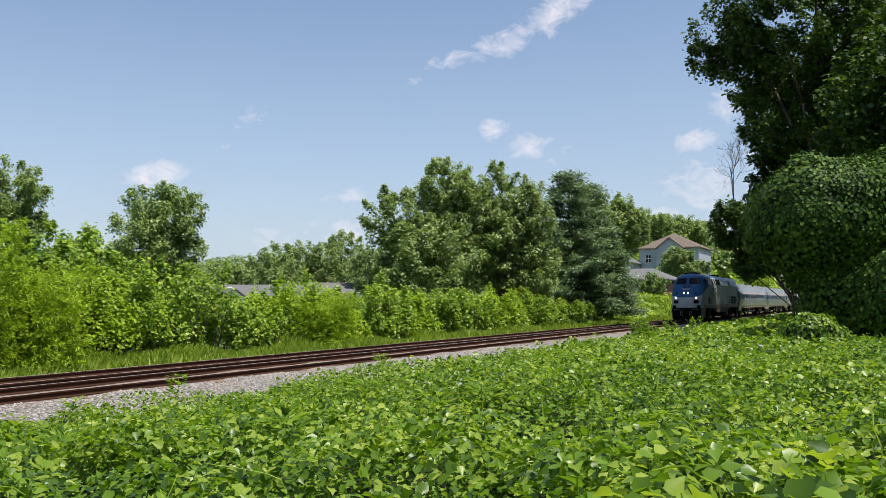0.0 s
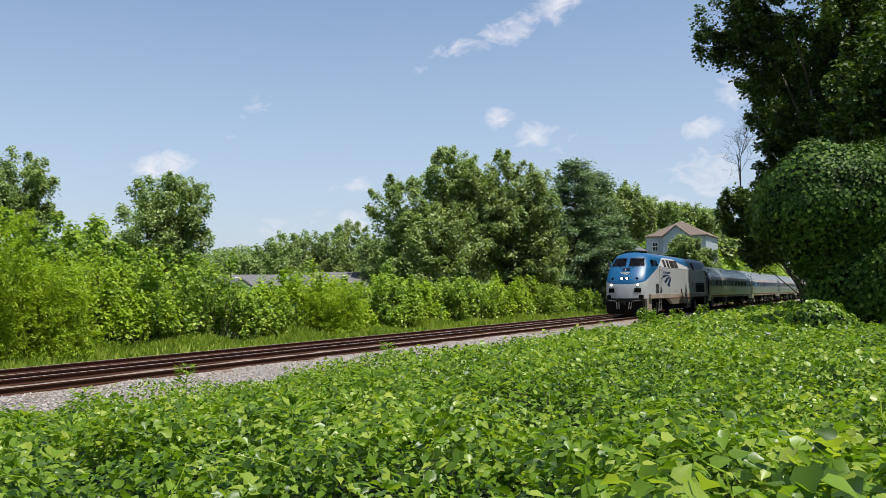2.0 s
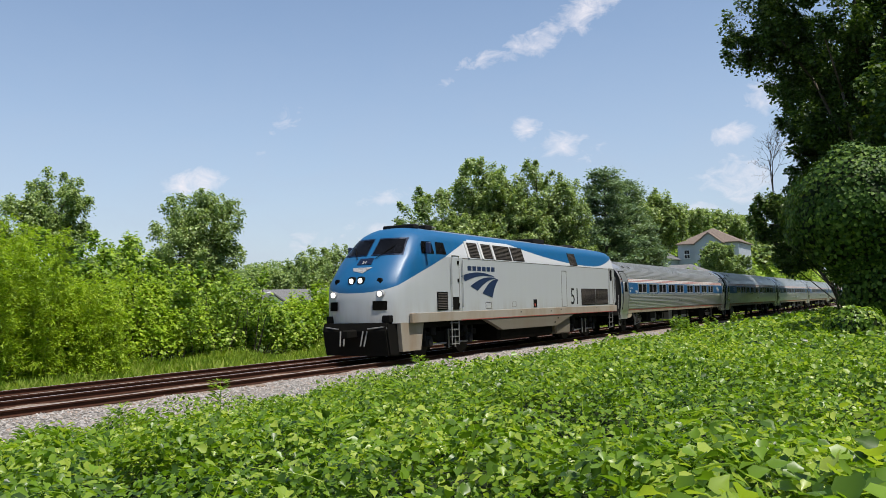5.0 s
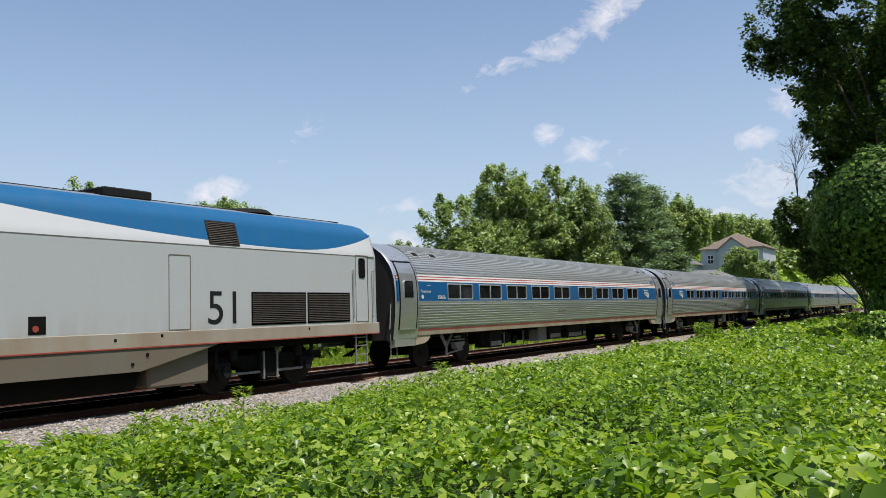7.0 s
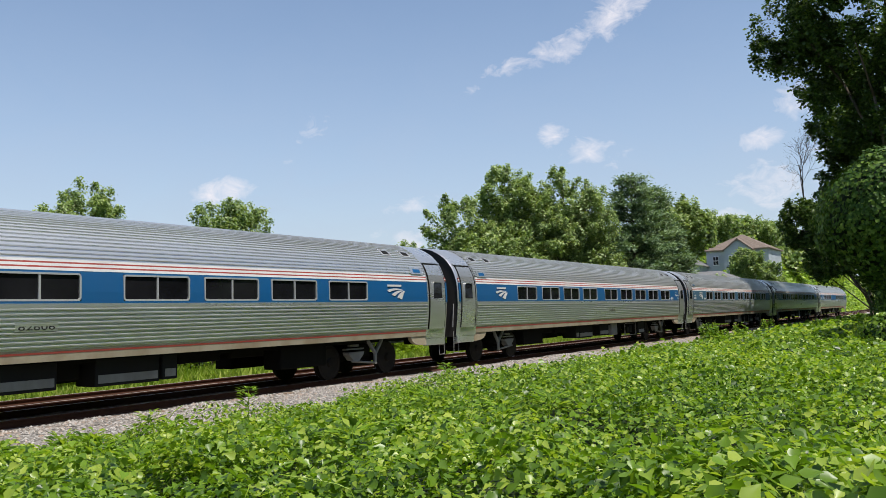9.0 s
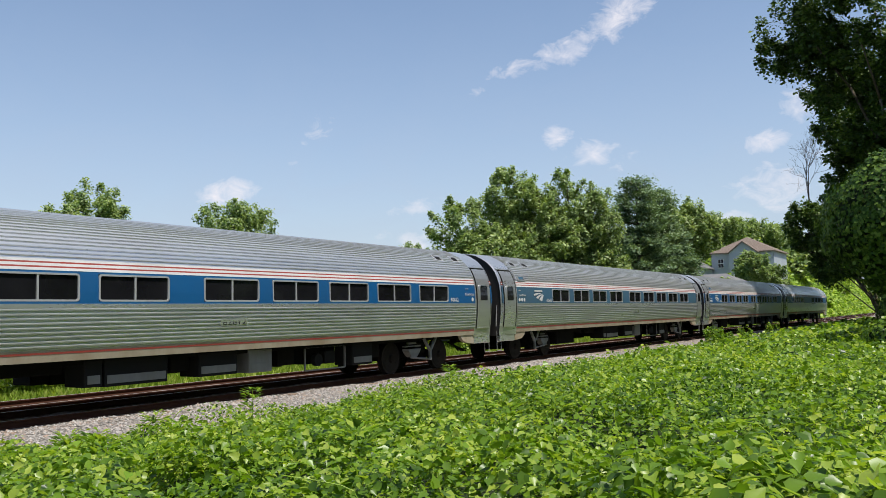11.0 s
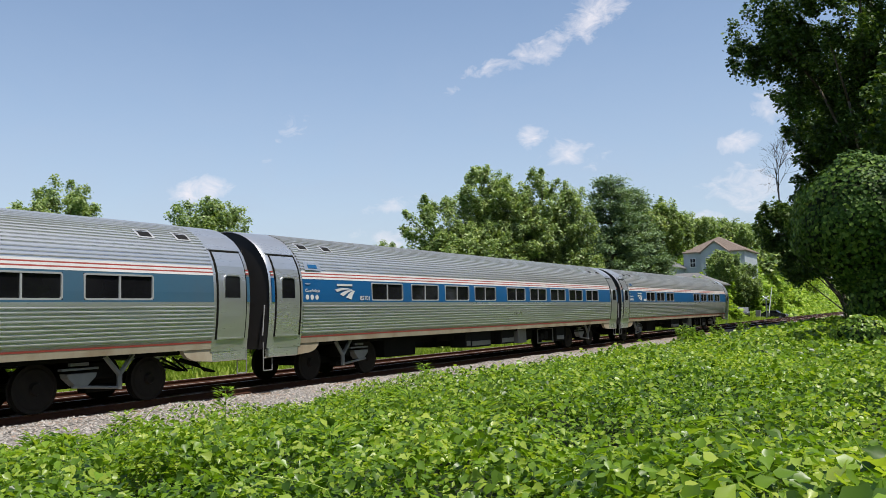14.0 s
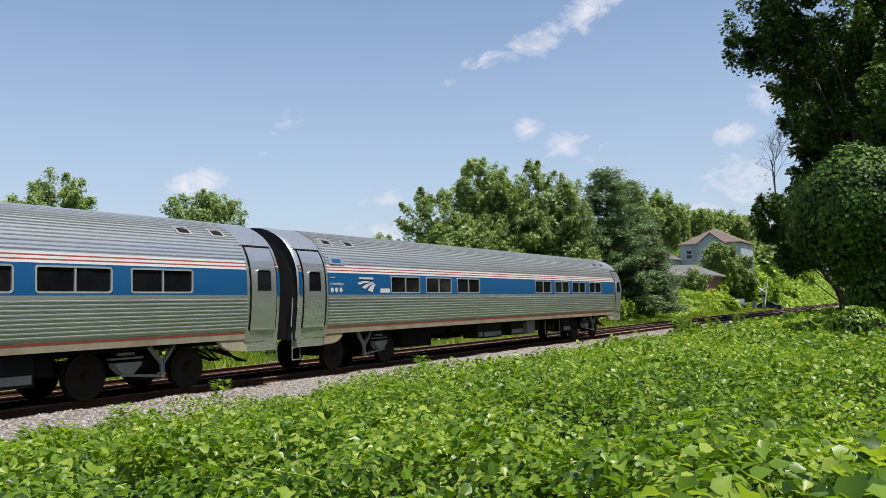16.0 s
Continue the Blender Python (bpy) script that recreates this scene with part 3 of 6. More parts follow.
            for a, b in (((xg, 1.10), (xg, 0.42)), ((xg, 0.42), (xg - 0.3 * e, 0.42)), ((xg - 0.3 * e, 0.42), (xg - 0.3 * e, 0.72)), ((xg, 0.72), (xg - 0.3 * e, 0.72))):
                rod(bm, (a[0], 1.36 * side, a[1]), (b[0], 1.36 * side, b[1]), 0.014, 6)
            part("grab_iron", bm, M_GREY, car)
            bm = bmesh.new()
            for z0, z1 in ((1.25, 1.98), ):
                rod(bm, (xg, 1.34 * side, z0), (xg - 0.05 * e, 1.36 * side, z1), 0.015, 6)
            part("handrail", bm, M_FRAME, car)
    # under the floor
    part("underframe", box(bmesh.new(), -12.4, 12.4, -1.15, 1.15, 0.92, 1.05), M_BLACK, car)
    bm = box(bmesh.new(), -11.45, 11.45, -1.25, 1.25, 1.05, 1.12)
    part("floor", bm, M_BLACK, car)
    for x in (-9.07, 9.07):
        e = 1 if x > 0 else -1
        bm = bmesh.new()
        for side in (-1, 1):
            box(bm, x - 1.15, x + 1.15, 0.48 * side - 0.08, 0.48 * side + 0.08, 0.38, 0.62, 0.03)
            box(bm, x - 0.35, x + 0.35, 0.62 * side - 0.1, 1.0 * side, 0.30, 0.44, 0.03)
        box(bm, x - 0.3, x + 0.3, -1.0, 1.0, 0.55, 0.9, 0.03)
        tr = part("truck", bm, M_BLACK, car, "black cast steel truck")
        for side in (-1, 1):
            bm = bmesh.new()
            y = 1.16 * side
            for a, b in (((x - 0.62 * -e, 1.0), (x - 0.30 * -e, 0.62)), ((x + 0.05 * -e, 1.0), (x - 0.30 * -e, 0.62)), ((x - 0.30 * -e, 0.62), (x - 0.30 * -e, 0.33))):
                rod(bm, (a[0], y, a[1]), (b[0], y, b[1]), 0.055, 6)
            rod(bm, (x - 0.30 * -e, y, 0.36), (x + 0.75 * -e, y, 0.46), 0.03, 6)
            part("anchor_rod", bm, M_GREY, tr, "grey forked anchor bracket")
            bm = bmesh.new()
            xs_ = x + 0.55 * -e
            prism(bm, [(xs_ - 0.33, 0.70), (xs_ + 0.33, 0.70), (xs_ + 0.30, 0.62), (xs_ + 0.12, 0.46), (xs_ - 0.12, 0.46), (xs_ - 0.30, 0.62)], "y", 0.95 * side, 1.17 * side)
            box(bm, xs_ - 0.4, xs_ + 0.4, 1.0 * side, 1.12 * side, 0.76, 0.80)
            box(bm, xs_ - 0.2, xs_ + 0.2, 1.02 * side, 1.1 * side, 0.84, 0.90)
            part("spring_seat", bm, M_GREY, tr)
        for k in (-1.295, 1.295):
            wheelset(car, x + k, 0.457)
    for x0, x1, z0, mt, inset in ((-7.3, -5.6, 0.42, M_BLACK, 0.15), (-5.3, -4.2, 0.78, M_BLACK, 0.4), (-3.9, -2.7, 0.75, M_BLACK, 0.4), (-2.44, -2.05, 0.48, M_DGREY, 0.1),
                                  (-2.0, -0.5, 0.46, M_DGREY, 0.12), (-0.3, 0.2, 0.62, M_BLACK, 0.3), (0.3, 1.42, 0.48, M_DGREY, 0.1), (1.75, 2.5, 0.46, M_GREY, 0.08),
                                  (2.9, 3.5, 0.55, M_BLACK, 0.3), (5.55, 6.45, 0.40, M_DGREY, 0.1), (6.5, 6.9, 0.55, M_BLACK, 0.2)):
        for s in (-1, 1):
            b = part("equipment_box", box(bmesh.new(), x0, x1, s * (1.28 - inset), s * 0.55, z0, 1.0, 0.02), mt, car)
            if mt is not M_BLACK:
                part("cover", box(bmesh.new(), x0 + 0.06, x1 - 0.06, s * (1.29 - inset), s * (1.27 - inset), z0 + 0.06, z0 + 0.22), M_GREY, b)
    for s in (-1, 1):
        part("equipment_frame", ring(bmesh.new(), 3.7, 5.3, 0.36, 0.96, 0.035, 1.15 * s, 1.11 * s, 0, 0.05), M_GREY, car)
        bm = bmesh.new()
        rod(bm, (4.3, s * 0.95, 0.62), (4.3, s * 1.08, 0.62), 0.16, 14)
        box(bm, 4.6, 5.0, s * 0.8, s * 1.05, 0.5, 0.85, 0.03)
        part("compressor", bm, M_DGREY, car)
        bm = bmesh.new()
        for k in range(4):
            x0 = 6.0 + k * 0.5
            rod(bm, (12.0 - 0.25 * k, s * (0.3 + 0.1 * k), 0.8), (12.45, s * (0.3 + 0.1 * k), 0.45), 0.025, 6)
        part("hose", bm, M_BLACK, car)
    return car


def number_on(car, text, rear):
    """Class lettering, service dots, fleet number and the plate low on the side; rear: at the +x end, clear of the emblem."""
    for side in (-1, 1):
        a, b = (10.86, 11.42) if rear else (-11.42, -10.86)
        lettering("class_lettering", "Coachclass", 0.115, on_side(a if side < 0 else b, 1.583 * side, 2.30, side), M_WHITE, car, label="white class lettering", width=0.56)
        part("dash", box(bmesh.new(), a, a + 0.2, 1.575 * side, 1.584 * side, 2.50, 2.515), M_WHITE, car)
        for k in range(1 if rear else 3):
            x = (b if rear else a) + (-0.1 if rear else 0.08 + 0.19 * k)
            part("service_dot", rod(bmesh.new(), (x, 1.575 * side, 2.17), (x, 1.585 * side, 2.17), 0.065, 16), M_WHITE, car)
        a, b = (9.98, 10.46) if rear else (-9.10, -8.62)
        if text:
            lettering("fleet_number", text, 0.17, on_side(a if side < 0 else b, 1.587 * side, 2.10, side), M_WHITE, car, label="white fleet number", width=0.44)
            part("number_plate", curved_panel(bmesh.new(), 0.55, 1.35, 1.56, 1.72, 0.026, side, 0.03, 1), M_STEEL2, car)
            lettering("plate_digits", text, 0.16, on_side(0.60 if side < 0 else 1.30, (coach_half(1.58) + 0.030) * side, 1.585, side), M_DGREY, car, width=0.68)
        else:
            part("number_bar", box(bmesh.new(), a, b, 1.57 * side, 1.586 * side, 2.10, 2.22), M_WHITE, car)


# ---- the engine ----
def livery():
    """Grey flanks, white shoulder, blue nose and tail sweep."""
    def build(n):
        v = here(n)
        xyz = n.add("ShaderNodeSeparateXYZ", {0: v})
        x, y, z = xyz.outputs
        ay = n.math("ABSOLUTE", y)
        cab = n.math("ADD", n.math("MULTIPLY_ADD", x, 0.36, 2.12 + 0.36 * 20.8), n.math("MULTIPLY", n.math("MULTIPLY", ay, ay), 0.03))
        t = n.math("ADD", x, 3.8)
        k = n.math("MULTIPLY_ADD", n.math("GREATER_THAN", t, 0.0), 0.040, 0.0083)
        tail = n.math("MULTIPLY_ADD", n.math("MULTIPLY", t, t), k, 3.34)
        line = n.math("MINIMUM", n.math("MINIMUM", cab, tail), 3.98)
        blue = n.math("GREATER_THAN", z, line)
        white = n.math("GREATER_THAN", z, 3.28)
        roof = n.math("GREATER_THAN", z, 4.20)
        streak = n.noise(n.add("ShaderNodeMapping", {"Vector": v, "Scale": (1.6, 1.0, 0.18)}).outputs[0], 2.2, 5.0, 0.6)
        fine = n.noise(v, 18.0, 3.0, 0.5)
        low = n.math("MULTIPLY_ADD", z, -1.6, 3.1, clamp=True)
        col = n.mix(white, (0.40, 0.415, 0.42), (0.48, 0.49, 0.50))
        col = n.mix(blue, col, (0.002, 0.088, 0.215))
        col = n.mix(n.math("MULTIPLY", roof, n.math("MULTIPLY_ADD", x, 0.5, 9.2, clamp=True)), col, (0.16, 0.19, 0.22))
        g = n.math("MULTIPLY", n.math("MULTIPLY_ADD", streak, 2.0, -0.8, clamp=True), n.math("MULTIPLY_ADD", low, 0.62, 0.07))
        col = n.mix(g, col, (0.24, 0.17, 0.10))
        r = n.math("MULTIPLY_ADD", fine, 0.15, 0.34)
        return principled(n, col, r, 0.0, n.math("ADD", streak, n.math("MULTIPLY", fine, 0.1)), 0.10, 0.02)
    return surface("engine_livery_paint", build)


M_LIVERY = livery()
M_NAVY = paint("navy_emblem_paint", (0.007, 0.022, 0.070), 0.4, 0.0, 0.1)
M_SKIRT = paint("dusty_grey_skirt", (0.14, 0.125, 0.095), 0.7, 0.1, 0.7, (0.13, 0.095, 0.06), 1.2)
M_TAN = paint("dusty_tan_sill", (0.30, 0.27, 0.22), 0.7, 0.0, 0.7, (0.20, 0.125, 0.06), 1.2)
M_GRILLE = paint("radiator_grille", (0.035, 0.03, 0.026), 0.7, 0.3, 0.5, (0.11, 0.085, 0.06), 4.0)


def glow(name, color, power):
    def build(n):
        return n.add("ShaderNodeEmission", {"Color": (*color, 1), "Strength": power}).outputs[0]
    return surface(name, build)


M_HEADLIGHT = glow("lit_headlight", (1.0, 0.93, 0.82), 4.5)


def nose_x(z):
    return float(np.interp(z, [0.9, 1.4, 2.25, 2.45, 3.0, 3.28, 3.9, 4.1, 4.22, 4.30, 4.33],
                           [-20.80, -20.85, -20.80, -20.72, -20.30, -20.02, -19.45, -19.2, -18.9, -18.4, -17.9]))


def nose_half(z):
    return float(np.interp(z, [0.9, 2.4, 3.28, 3.70, 4.05, 4.22, 4.30, 4.33], [1.30, 1.33, 1.28, 1.16, 0.98, 0.72, 0.40, 0.30]))


def hull_half(z):
    return float(np.interp(z, [0.9, 3.28, 3.92, 4.12, 4.22, 4.28, 4.33], [1.50, 1.50, 1.30, 1.08, 0.80, 0.52, 0.30]))


def nose_at(y, z):
    """Surface of the nose, seen from ahead: (x, y, z)."""
    return nose_x(z) + 0.42 * (abs(y) / nose_half(z)) ** 3.2, y, z


def face_quad(bm, corners, lift=0.02, thick=0.02, n=4):
    """A patch on the nose between four (y, z) corners, lifted off it."""
    (a, b, c, d) = corners
    grid = []
    for i in range(n + 1):
        row = []
        for j in range(n + 1):
            u, w = i / n, j / n
            y = (a[0] * (1 - u) + b[0] * u) * (1 - w) + (d[0] * (1 - u) + c[0] * u) * w
            z = (a[1] * (1 - u) + b[1] * u) * (1 - w) + (d[1] * (1 - u) + c[1] * u) * w
            x, y, z = nose_at(y, z)
            row.append(bm.verts.new((x - lift, y, z)))
        grid.append(row)
    for i in range(n):
        for j in range(n):
            bm.faces.new((grid[i][j], grid[i + 1][j], grid[i + 1][j + 1], grid[i][j + 1]))
    bmesh.ops.solidify(bm, geom=bm.faces[:], thickness=thick)
    return bm


def louvre(name, parent, x0, x1, z0, z1, y_of, side, slats, upright=False):
    """A framed grille of slats on the engine's side; y_of(z) gives the half width there."""
    bm = bmesh.new()
    for a, b, c, d in ((x0, x1, z0, z0 + 0.03), (x0, x1, z1 - 0.03, z1), (x0, x0 + 0.03, z0, z1), (x1 - 0.03, x1, z0, z1)):
        vs = [bm.verts.new((x, side * (y_of(z) + 0.012), z)) for x, z in ((a, c), (b, c), (b, d), (a, d))]
        bm.faces.new(vs)
    bmesh.ops.solidify(bm, geom=bm.faces[:], thickness=0.03)
    g = part(name, bm, M_GRILLE, parent, "dark louvred intake")
    bm = bmesh.new()
    vs = [bm.verts.new((x, side * (y_of(z) + 0.002), z)) for x, z in ((x0, z0), (x1, z0), (x1, z1), (x0, z1))]
    bm.faces.new(vs)
    bmesh.ops.solidify(bm, geom=bm.faces[:], thickness=0.01)
    part("backing", bm, M_BLACK, g)
    for k in range(slats):
        z = z0 + 0.03 + (z1 - z0 - 0.06) * (k + 0.5) / slats
        h = (z1 - z0 - 0.06) / slats * 0.33
        bm = bmesh.new()
        prism(bm, [(side * (y_of(z) + 0.003), z + h), (side * (y_of(z) + 0.022), z - h * 0.3), (side * (y_of(z) + 0.018), z - h)], "x", x0 + 0.03, x1 - 0.03)
        part("slat", bm, M_GRILLE, g)
    return g


def curved_post(x, side):
    """A narrow post that follows the engine's shoulder, with rivets."""
    bm = bmesh.new()
    zs = [3.30, 3.60, 3.90]
    rows = [[bm.verts.new((x + dx, side * (hull_half(z) + o), z)) for dx, o in ((-0.07, 0.0), (-0.07, 0.03), (0.07, 0.03), (0.07, 0.0))] for z in zs]
    for a, b in zip(rows, rows[1:]):
        for k in range(4):
            bm.faces.new((a[k], a[(k + 1) % 4], b[(k + 1) % 4], b[k]))
    bm.faces.new(rows[0]), bm.faces.new(rows[-1][::-1])
    for z in (3.36, 3.5, 3.64, 3.78):
        y = hull_half(z) + 0.025
        rod(bm, (x, side * y, z), (x, side * (y + 0.015), z), 0.016, 6)
    return bm


def build_engine():
    en = thing("diesel_locomotive", "silver, white and blue diesel locomotive with lit headlights", "locomotive")
    # hull and nose in one skin
    zs = [1.17, 1.5, 1.9, 2.25, 2.45, 2.75, 3.05, 3.28, 3.43, 3.6, 3.78, 3.92, 4.02, 4.12, 4.22, 4.28, 4.31, 4.33]
    fr = [0, 0.25, 0.5, 0.7, 0.82, 0.92, 1.0]
    bm = bmesh.new()
    rows = []
    for z in zs:
        row = [nose_at(f * nose_half(z), z) for f in fr]
        xe = row[-1][0]
        row += [(xe + (-18.0 - xe) * k, nose_half(z) + (hull_half(z) - nose_half(z)) * math.sin(k * math.pi / 2), z) for k in (0.2, 0.45, 0.7, 1.0)]
        row += [(x, hull_half(z), z) for x in (-15.0, -10.0, -5.0, -1.2)]
        row += [(-0.62, hull_half(z) - 0.02, z - (0.02 if z > 4 else 0)), (-0.42, hull_half(z) * 0.93, z - (0.08 if z > 4 else 0)), (-0.40, 0.0, z - (0.08 if z > 4 else 0))]
        rows.append(row)
    for s in (1, -1):
        V = [[bm.verts.new((x, y * s, z)) for x, y, z in row] for row in rows]
        for a, b in zip(V, V[1:]):
            for k in range(len(a) - 1):
                bm.faces.new((a[k], a[k + 1], b[k + 1], b[k]))
        top = V[-1]
    bmesh.ops.remove_doubles(bm, verts=bm.verts[:], dist=0.0005)
    hull = part("body", bm, M_LIVERY, en, "grey sides, white shoulder and blue nose", smooth=False)
    for p in hull.data.polygons:
        p.use_smooth = abs(p.normal.z) > 0.25 or p.center.x < -18.1
    part("roof_deck", box(bmesh.new(), -18.0, -0.7, -0.32, 0.32, 4.30, 4.345, 0.01), M_DGREY, en)
    # sill, stripe, skirts
    for s in (-1, 1):
        part("side_sill", box(bmesh.new(), -19.9, -0.45, 1.40 * s, 1.515 * s, 1.16, 1.46, 0.01), M_TAN, en, "dusty tan side sill")
        part("stripe", box(bmesh.new(), -16.8, -0.5, 1.42 * s, 1.522 * s, 1.155, 1.18), M_RED, en, "red stripe")
        bm = bmesh.new()
        prism(bm, [(-15.0, 1.16), (-13.6, 0.72), (-8.4, 0.70), (-6.3, 1.16)], "y", 1.30 * s, 1.50 * s)
        part("skirt", bm, M_SKIRT, en, "dusty grey fuel tank skirt")
        part("panel_seam", box(bmesh.new(), -16.6, -0.6, 1.49 * s, 1.506 * s, 3.265, 3.28), M_SKIRT, en)
        # doors, panels, handrails
        def door(x0, x1, z0, z1, glass):
            d = part("side_door", ring(bmesh.new(), x0, x1, z0, z1, 0.018, 1.507 * s, 1.49 * s, 0, 0.03), M_SKIRT, en, "closed grey side door")
            if glass:
                c = (x0 + x1) / 2
                part("window", ring(bmesh.new(), c - 0.14, c + 0.14, z1 - 0.62, z1 - 0.08, 0.03, 1.515 * s, 1.49 * s, 0, 0.07), M_BLACK, d)
                part("pane", box(bmesh.new(), c - 0.12, c + 0.12, 1.49 * s, 1.508 * s, z1 - 0.6, z1 - 0.1), M_GLASS, d)
        door(-1.48, -0.92, 1.5, 3.30, True)
        door(-17.35, -16.85, 1.5, 3.35, False)
        door(-7.72, -7.14, 1.48, 3.05, False)
        for x in (-17.47, -16.70, -1.62, -0.74):
            bm = bmesh.new()
            rod(bm, (x, 1.56 * s, 1.6), (x, 1.56 * s, 3.2 if x < -10 else 2.9), 0.02, 8)
            for z in (1.62, 2.4, 2.88):
                rod(bm, (x, 1.50 * s, z), (x, 1.56 * s, z), 0.012, 6)
            part("handrail", bm, M_FRAME, en)
        for z in (1.62, 2.45, 3.05):
            part("door_latch", box(bmesh.new(), -16.98, -16.88, 1.5 * s, 1.52 * s, z, z + 0.12), M_BLACK, en)
        for x in (-17.1, -1.2):
            bm = bmesh.new()
            for dx in (-0.24, 0.24):
                rod(bm, (x + dx, 1.44 * s, 0.35), (x + dx, 1.44 * s, 1.2), 0.022, 6)
            for z in (0.38, 0.62, 0.86, 1.08):
                box(bm, x - 0.24, x + 0.24, 1.36 * s, 1.46 * s, z - 0.012, z + 0.012)
            part("ladder", bm, M_GREY, en, "grey steel steps")
        part("step_well", box(bmesh.new(), -17.32, -16.9, 1.49 * s, 1.504 * s, 1.52, 1.95), M_BLACK, en)
        # grilles
        flat = lambda z: 1.50
        louvre("grille", en, -5.37, -3.50, 1.52, 2.28, flat, s, 16)
        louvre("grille", en, -3.44, -1.75, 1.52, 2.28, flat, s, 16)
        louvre("grille", en, -18.36, -17.68, 1.52, 2.12, flat, s, 10)
        for x0, x1 in ((-16.1, -15.25), (-15.05, -14.2), (-14.02, -12.60), (-12.50, -11.45)):
            louvre("grille", en, x0, x1, 3.32, 3.86, hull_half, s, 9)
        louvre("grille", en, -6.60, -5.70, 3.31, 3.86, hull_half, s, 12)
        for x in (-16.12, -15.05, -14.10):
            part("grille_post", curved_post(x, s), M_WHITE, en, "white riveted post between intakes")
        # cab windows
        for x0, x1 in ((-19.05, -18.42), (-18.30, -17.66)):
            bm = bmesh.new()
            prof = [(x0, 3.36), (x1, 3.36), (x1, 3.76), (x0 + 0.12, 3.76)]
            vs = []
            for x, z in prof:
                k = min(1.0, max(0.0, (x + 19.6) / 1.6))
                y = nose_half(z) + (hull_half(z) - nose_half(z)) * math.sin(k * math.pi / 2)
                vs.append(bm.verts.new((x, s * (y + 0.012), z)))
            bm.faces.new(vs)
            bmesh.ops.solidify(bm, geom=bm.faces[:], thickness=0.02)
            part("cab_window", bm, M_GLASS, en, "dark cab side window")
        # emblem and number
        part("emblem", swoosh(bmesh.new(), -16.75 if s < 0 else -13.75, 1.93, 3.0, 0.78, 1.508 * s, s, 1 if s < 0 else -1), M_NAVY, en, "navy fan-shaped emblem")
        for k in range(6):
            part("emblem_bar", box(bmesh.new(), -16.25 + 0.36 * k, -15.97 + 0.36 * k, 1.495 * s, 1.505 * s, 2.86, 3.02), M_NAVY, en)
        lettering("engine_number", "51", 1.04, on_side(-6.72 if s < 0 else -5.84, 1.504 * s, 1.58, s), M_DGREY, en, label="near-black engine number", width=0.82)
        for x0, x1, z0, z1 in ((-14.95, -14.5, 1.52, 1.75), (-12.75, -12.4, 1.55, 1.75)):
            part("access_hatch", ring(bmesh.new(), x0, x1, z0, z1, 0.012, 1.506 * s, 1.49 * s, 0, 0.02), M_SKIRT, en)
        part("fuel_gauge", box(bmesh.new(), -10.75, -10.42, 1.49 * s, 1.506 * s, 1.50, 1.82), M_BLACK, en)
        bm = bmesh.new()
        rod(bm, (-10.62, 1.5 * s, 1.60), (-10.62, 1.52 * s, 1.60), 0.06, 10)
        part("filler_cap", bm, M_RED, en)
        for x, z in ((-7.9, 1.38), (-8.25, 1.02), (-8.6, 0.85), (-9.0, 1.33), (-12.0, 1.35), (-3.4, 1.38)):
            part("jack_socket", box(bmesh.new(), x - 0.03, x + 0.03, 1.49 * s, 1.52 * s, z - 0.03, z + 0.03), M_BLACK, en)
    # roof kit
    for x0, x1, h in ((-8.6, -7.4, 0.13), (-17.5, -17.1, 0.10), (-18.3, -17.95, 0.08)):
        part("roof_box", box(bmesh.new(), x0, x1, -0.62, 0.62, 4.26, 4.33 + h, 0.03), M_DGREY, en, "dark roof housing")
    for x in (-4.1,):
        bm = rod(bmesh.new(), (x, 0, 4.28), (x, 0, 4.385), 0.74, 28, 0.62)
        part("radiator_fan", bm, M_DGREY, en)
    bm = bmesh.new()
    for y in (-0.2, 0, 0.2):
        rod(bm, (-16.8, y, 4.46), (-16.2, y, 4.44), 0.06, 10, 0.03)
    box(bm, -16.6, -16.5, -0.25, 0.25, 4.33, 4.42)
    part("horn", bm, M_GREY, en)
    # windscreens and front details
    for s in (-1, 1):
        fr_ = part("windscreen_frame", face_quad(bmesh.new(), [(0.09 * s, 3.30), (1.12 * s, 3.30), (0.98 * s, 3.88), (0.09 * s, 3.88)], 0.012, 0.02), M_NAVY, en)
        part("windscreen", face_quad(bmesh.new(), [(0.13 * s, 3.35), (1.08 * s, 3.35), (0.94 * s, 3.84), (0.13 * s, 3.84)], 0.022, 0.02), M_GLASS, fr_, "dark windscreen")
        bm = bmesh.new()
        a, b = nose_at(0.35 * s, 3.2), nose_at(0.75 * s, 3.6)
        rod(bm, (a[0] - 0.06, a[1], a[2]), (b[0] - 0.06, b[1], b[2]), 0.012, 6)
        part("wiper", bm, M_BLACK, en)
        x = nose_at(0.17 * s, 2.50)[0]
        bm = rod(bmesh.new(), (x - 0.06, 0.17 * s, 2.50), (x + 0.1, 0.17 * s, 2.50), 0.13, 16)
        h = part("headlight", bm, M_BLACK, en, "lit round headlight")
        part("lens", rod(bmesh.new(), (x - 0.075, 0.17 * s, 2.50), (x - 0.055, 0.17 * s, 2.50), 0.075, 16), M_HEADLIGHT, h)
        x = nose_at(0.80 * s, 2.50)[0]
        part("marker_light", rod(bmesh.new(), (x - 0.04, 0.80 * s, 2.48), (x + 0.1, 0.80 * s, 2.48), 0.09, 14), M_BLACK, en)
        x = nose_at(0.88 * s, 2.08)[0]
        h = part("ditch_light", rod(bmesh.new(), (x - 0.05, 0.88 * s, 2.08), (x + 0.1, 0.88 * s, 2.08), 0.12, 16), M_FRAME, en, "lit ditch light")
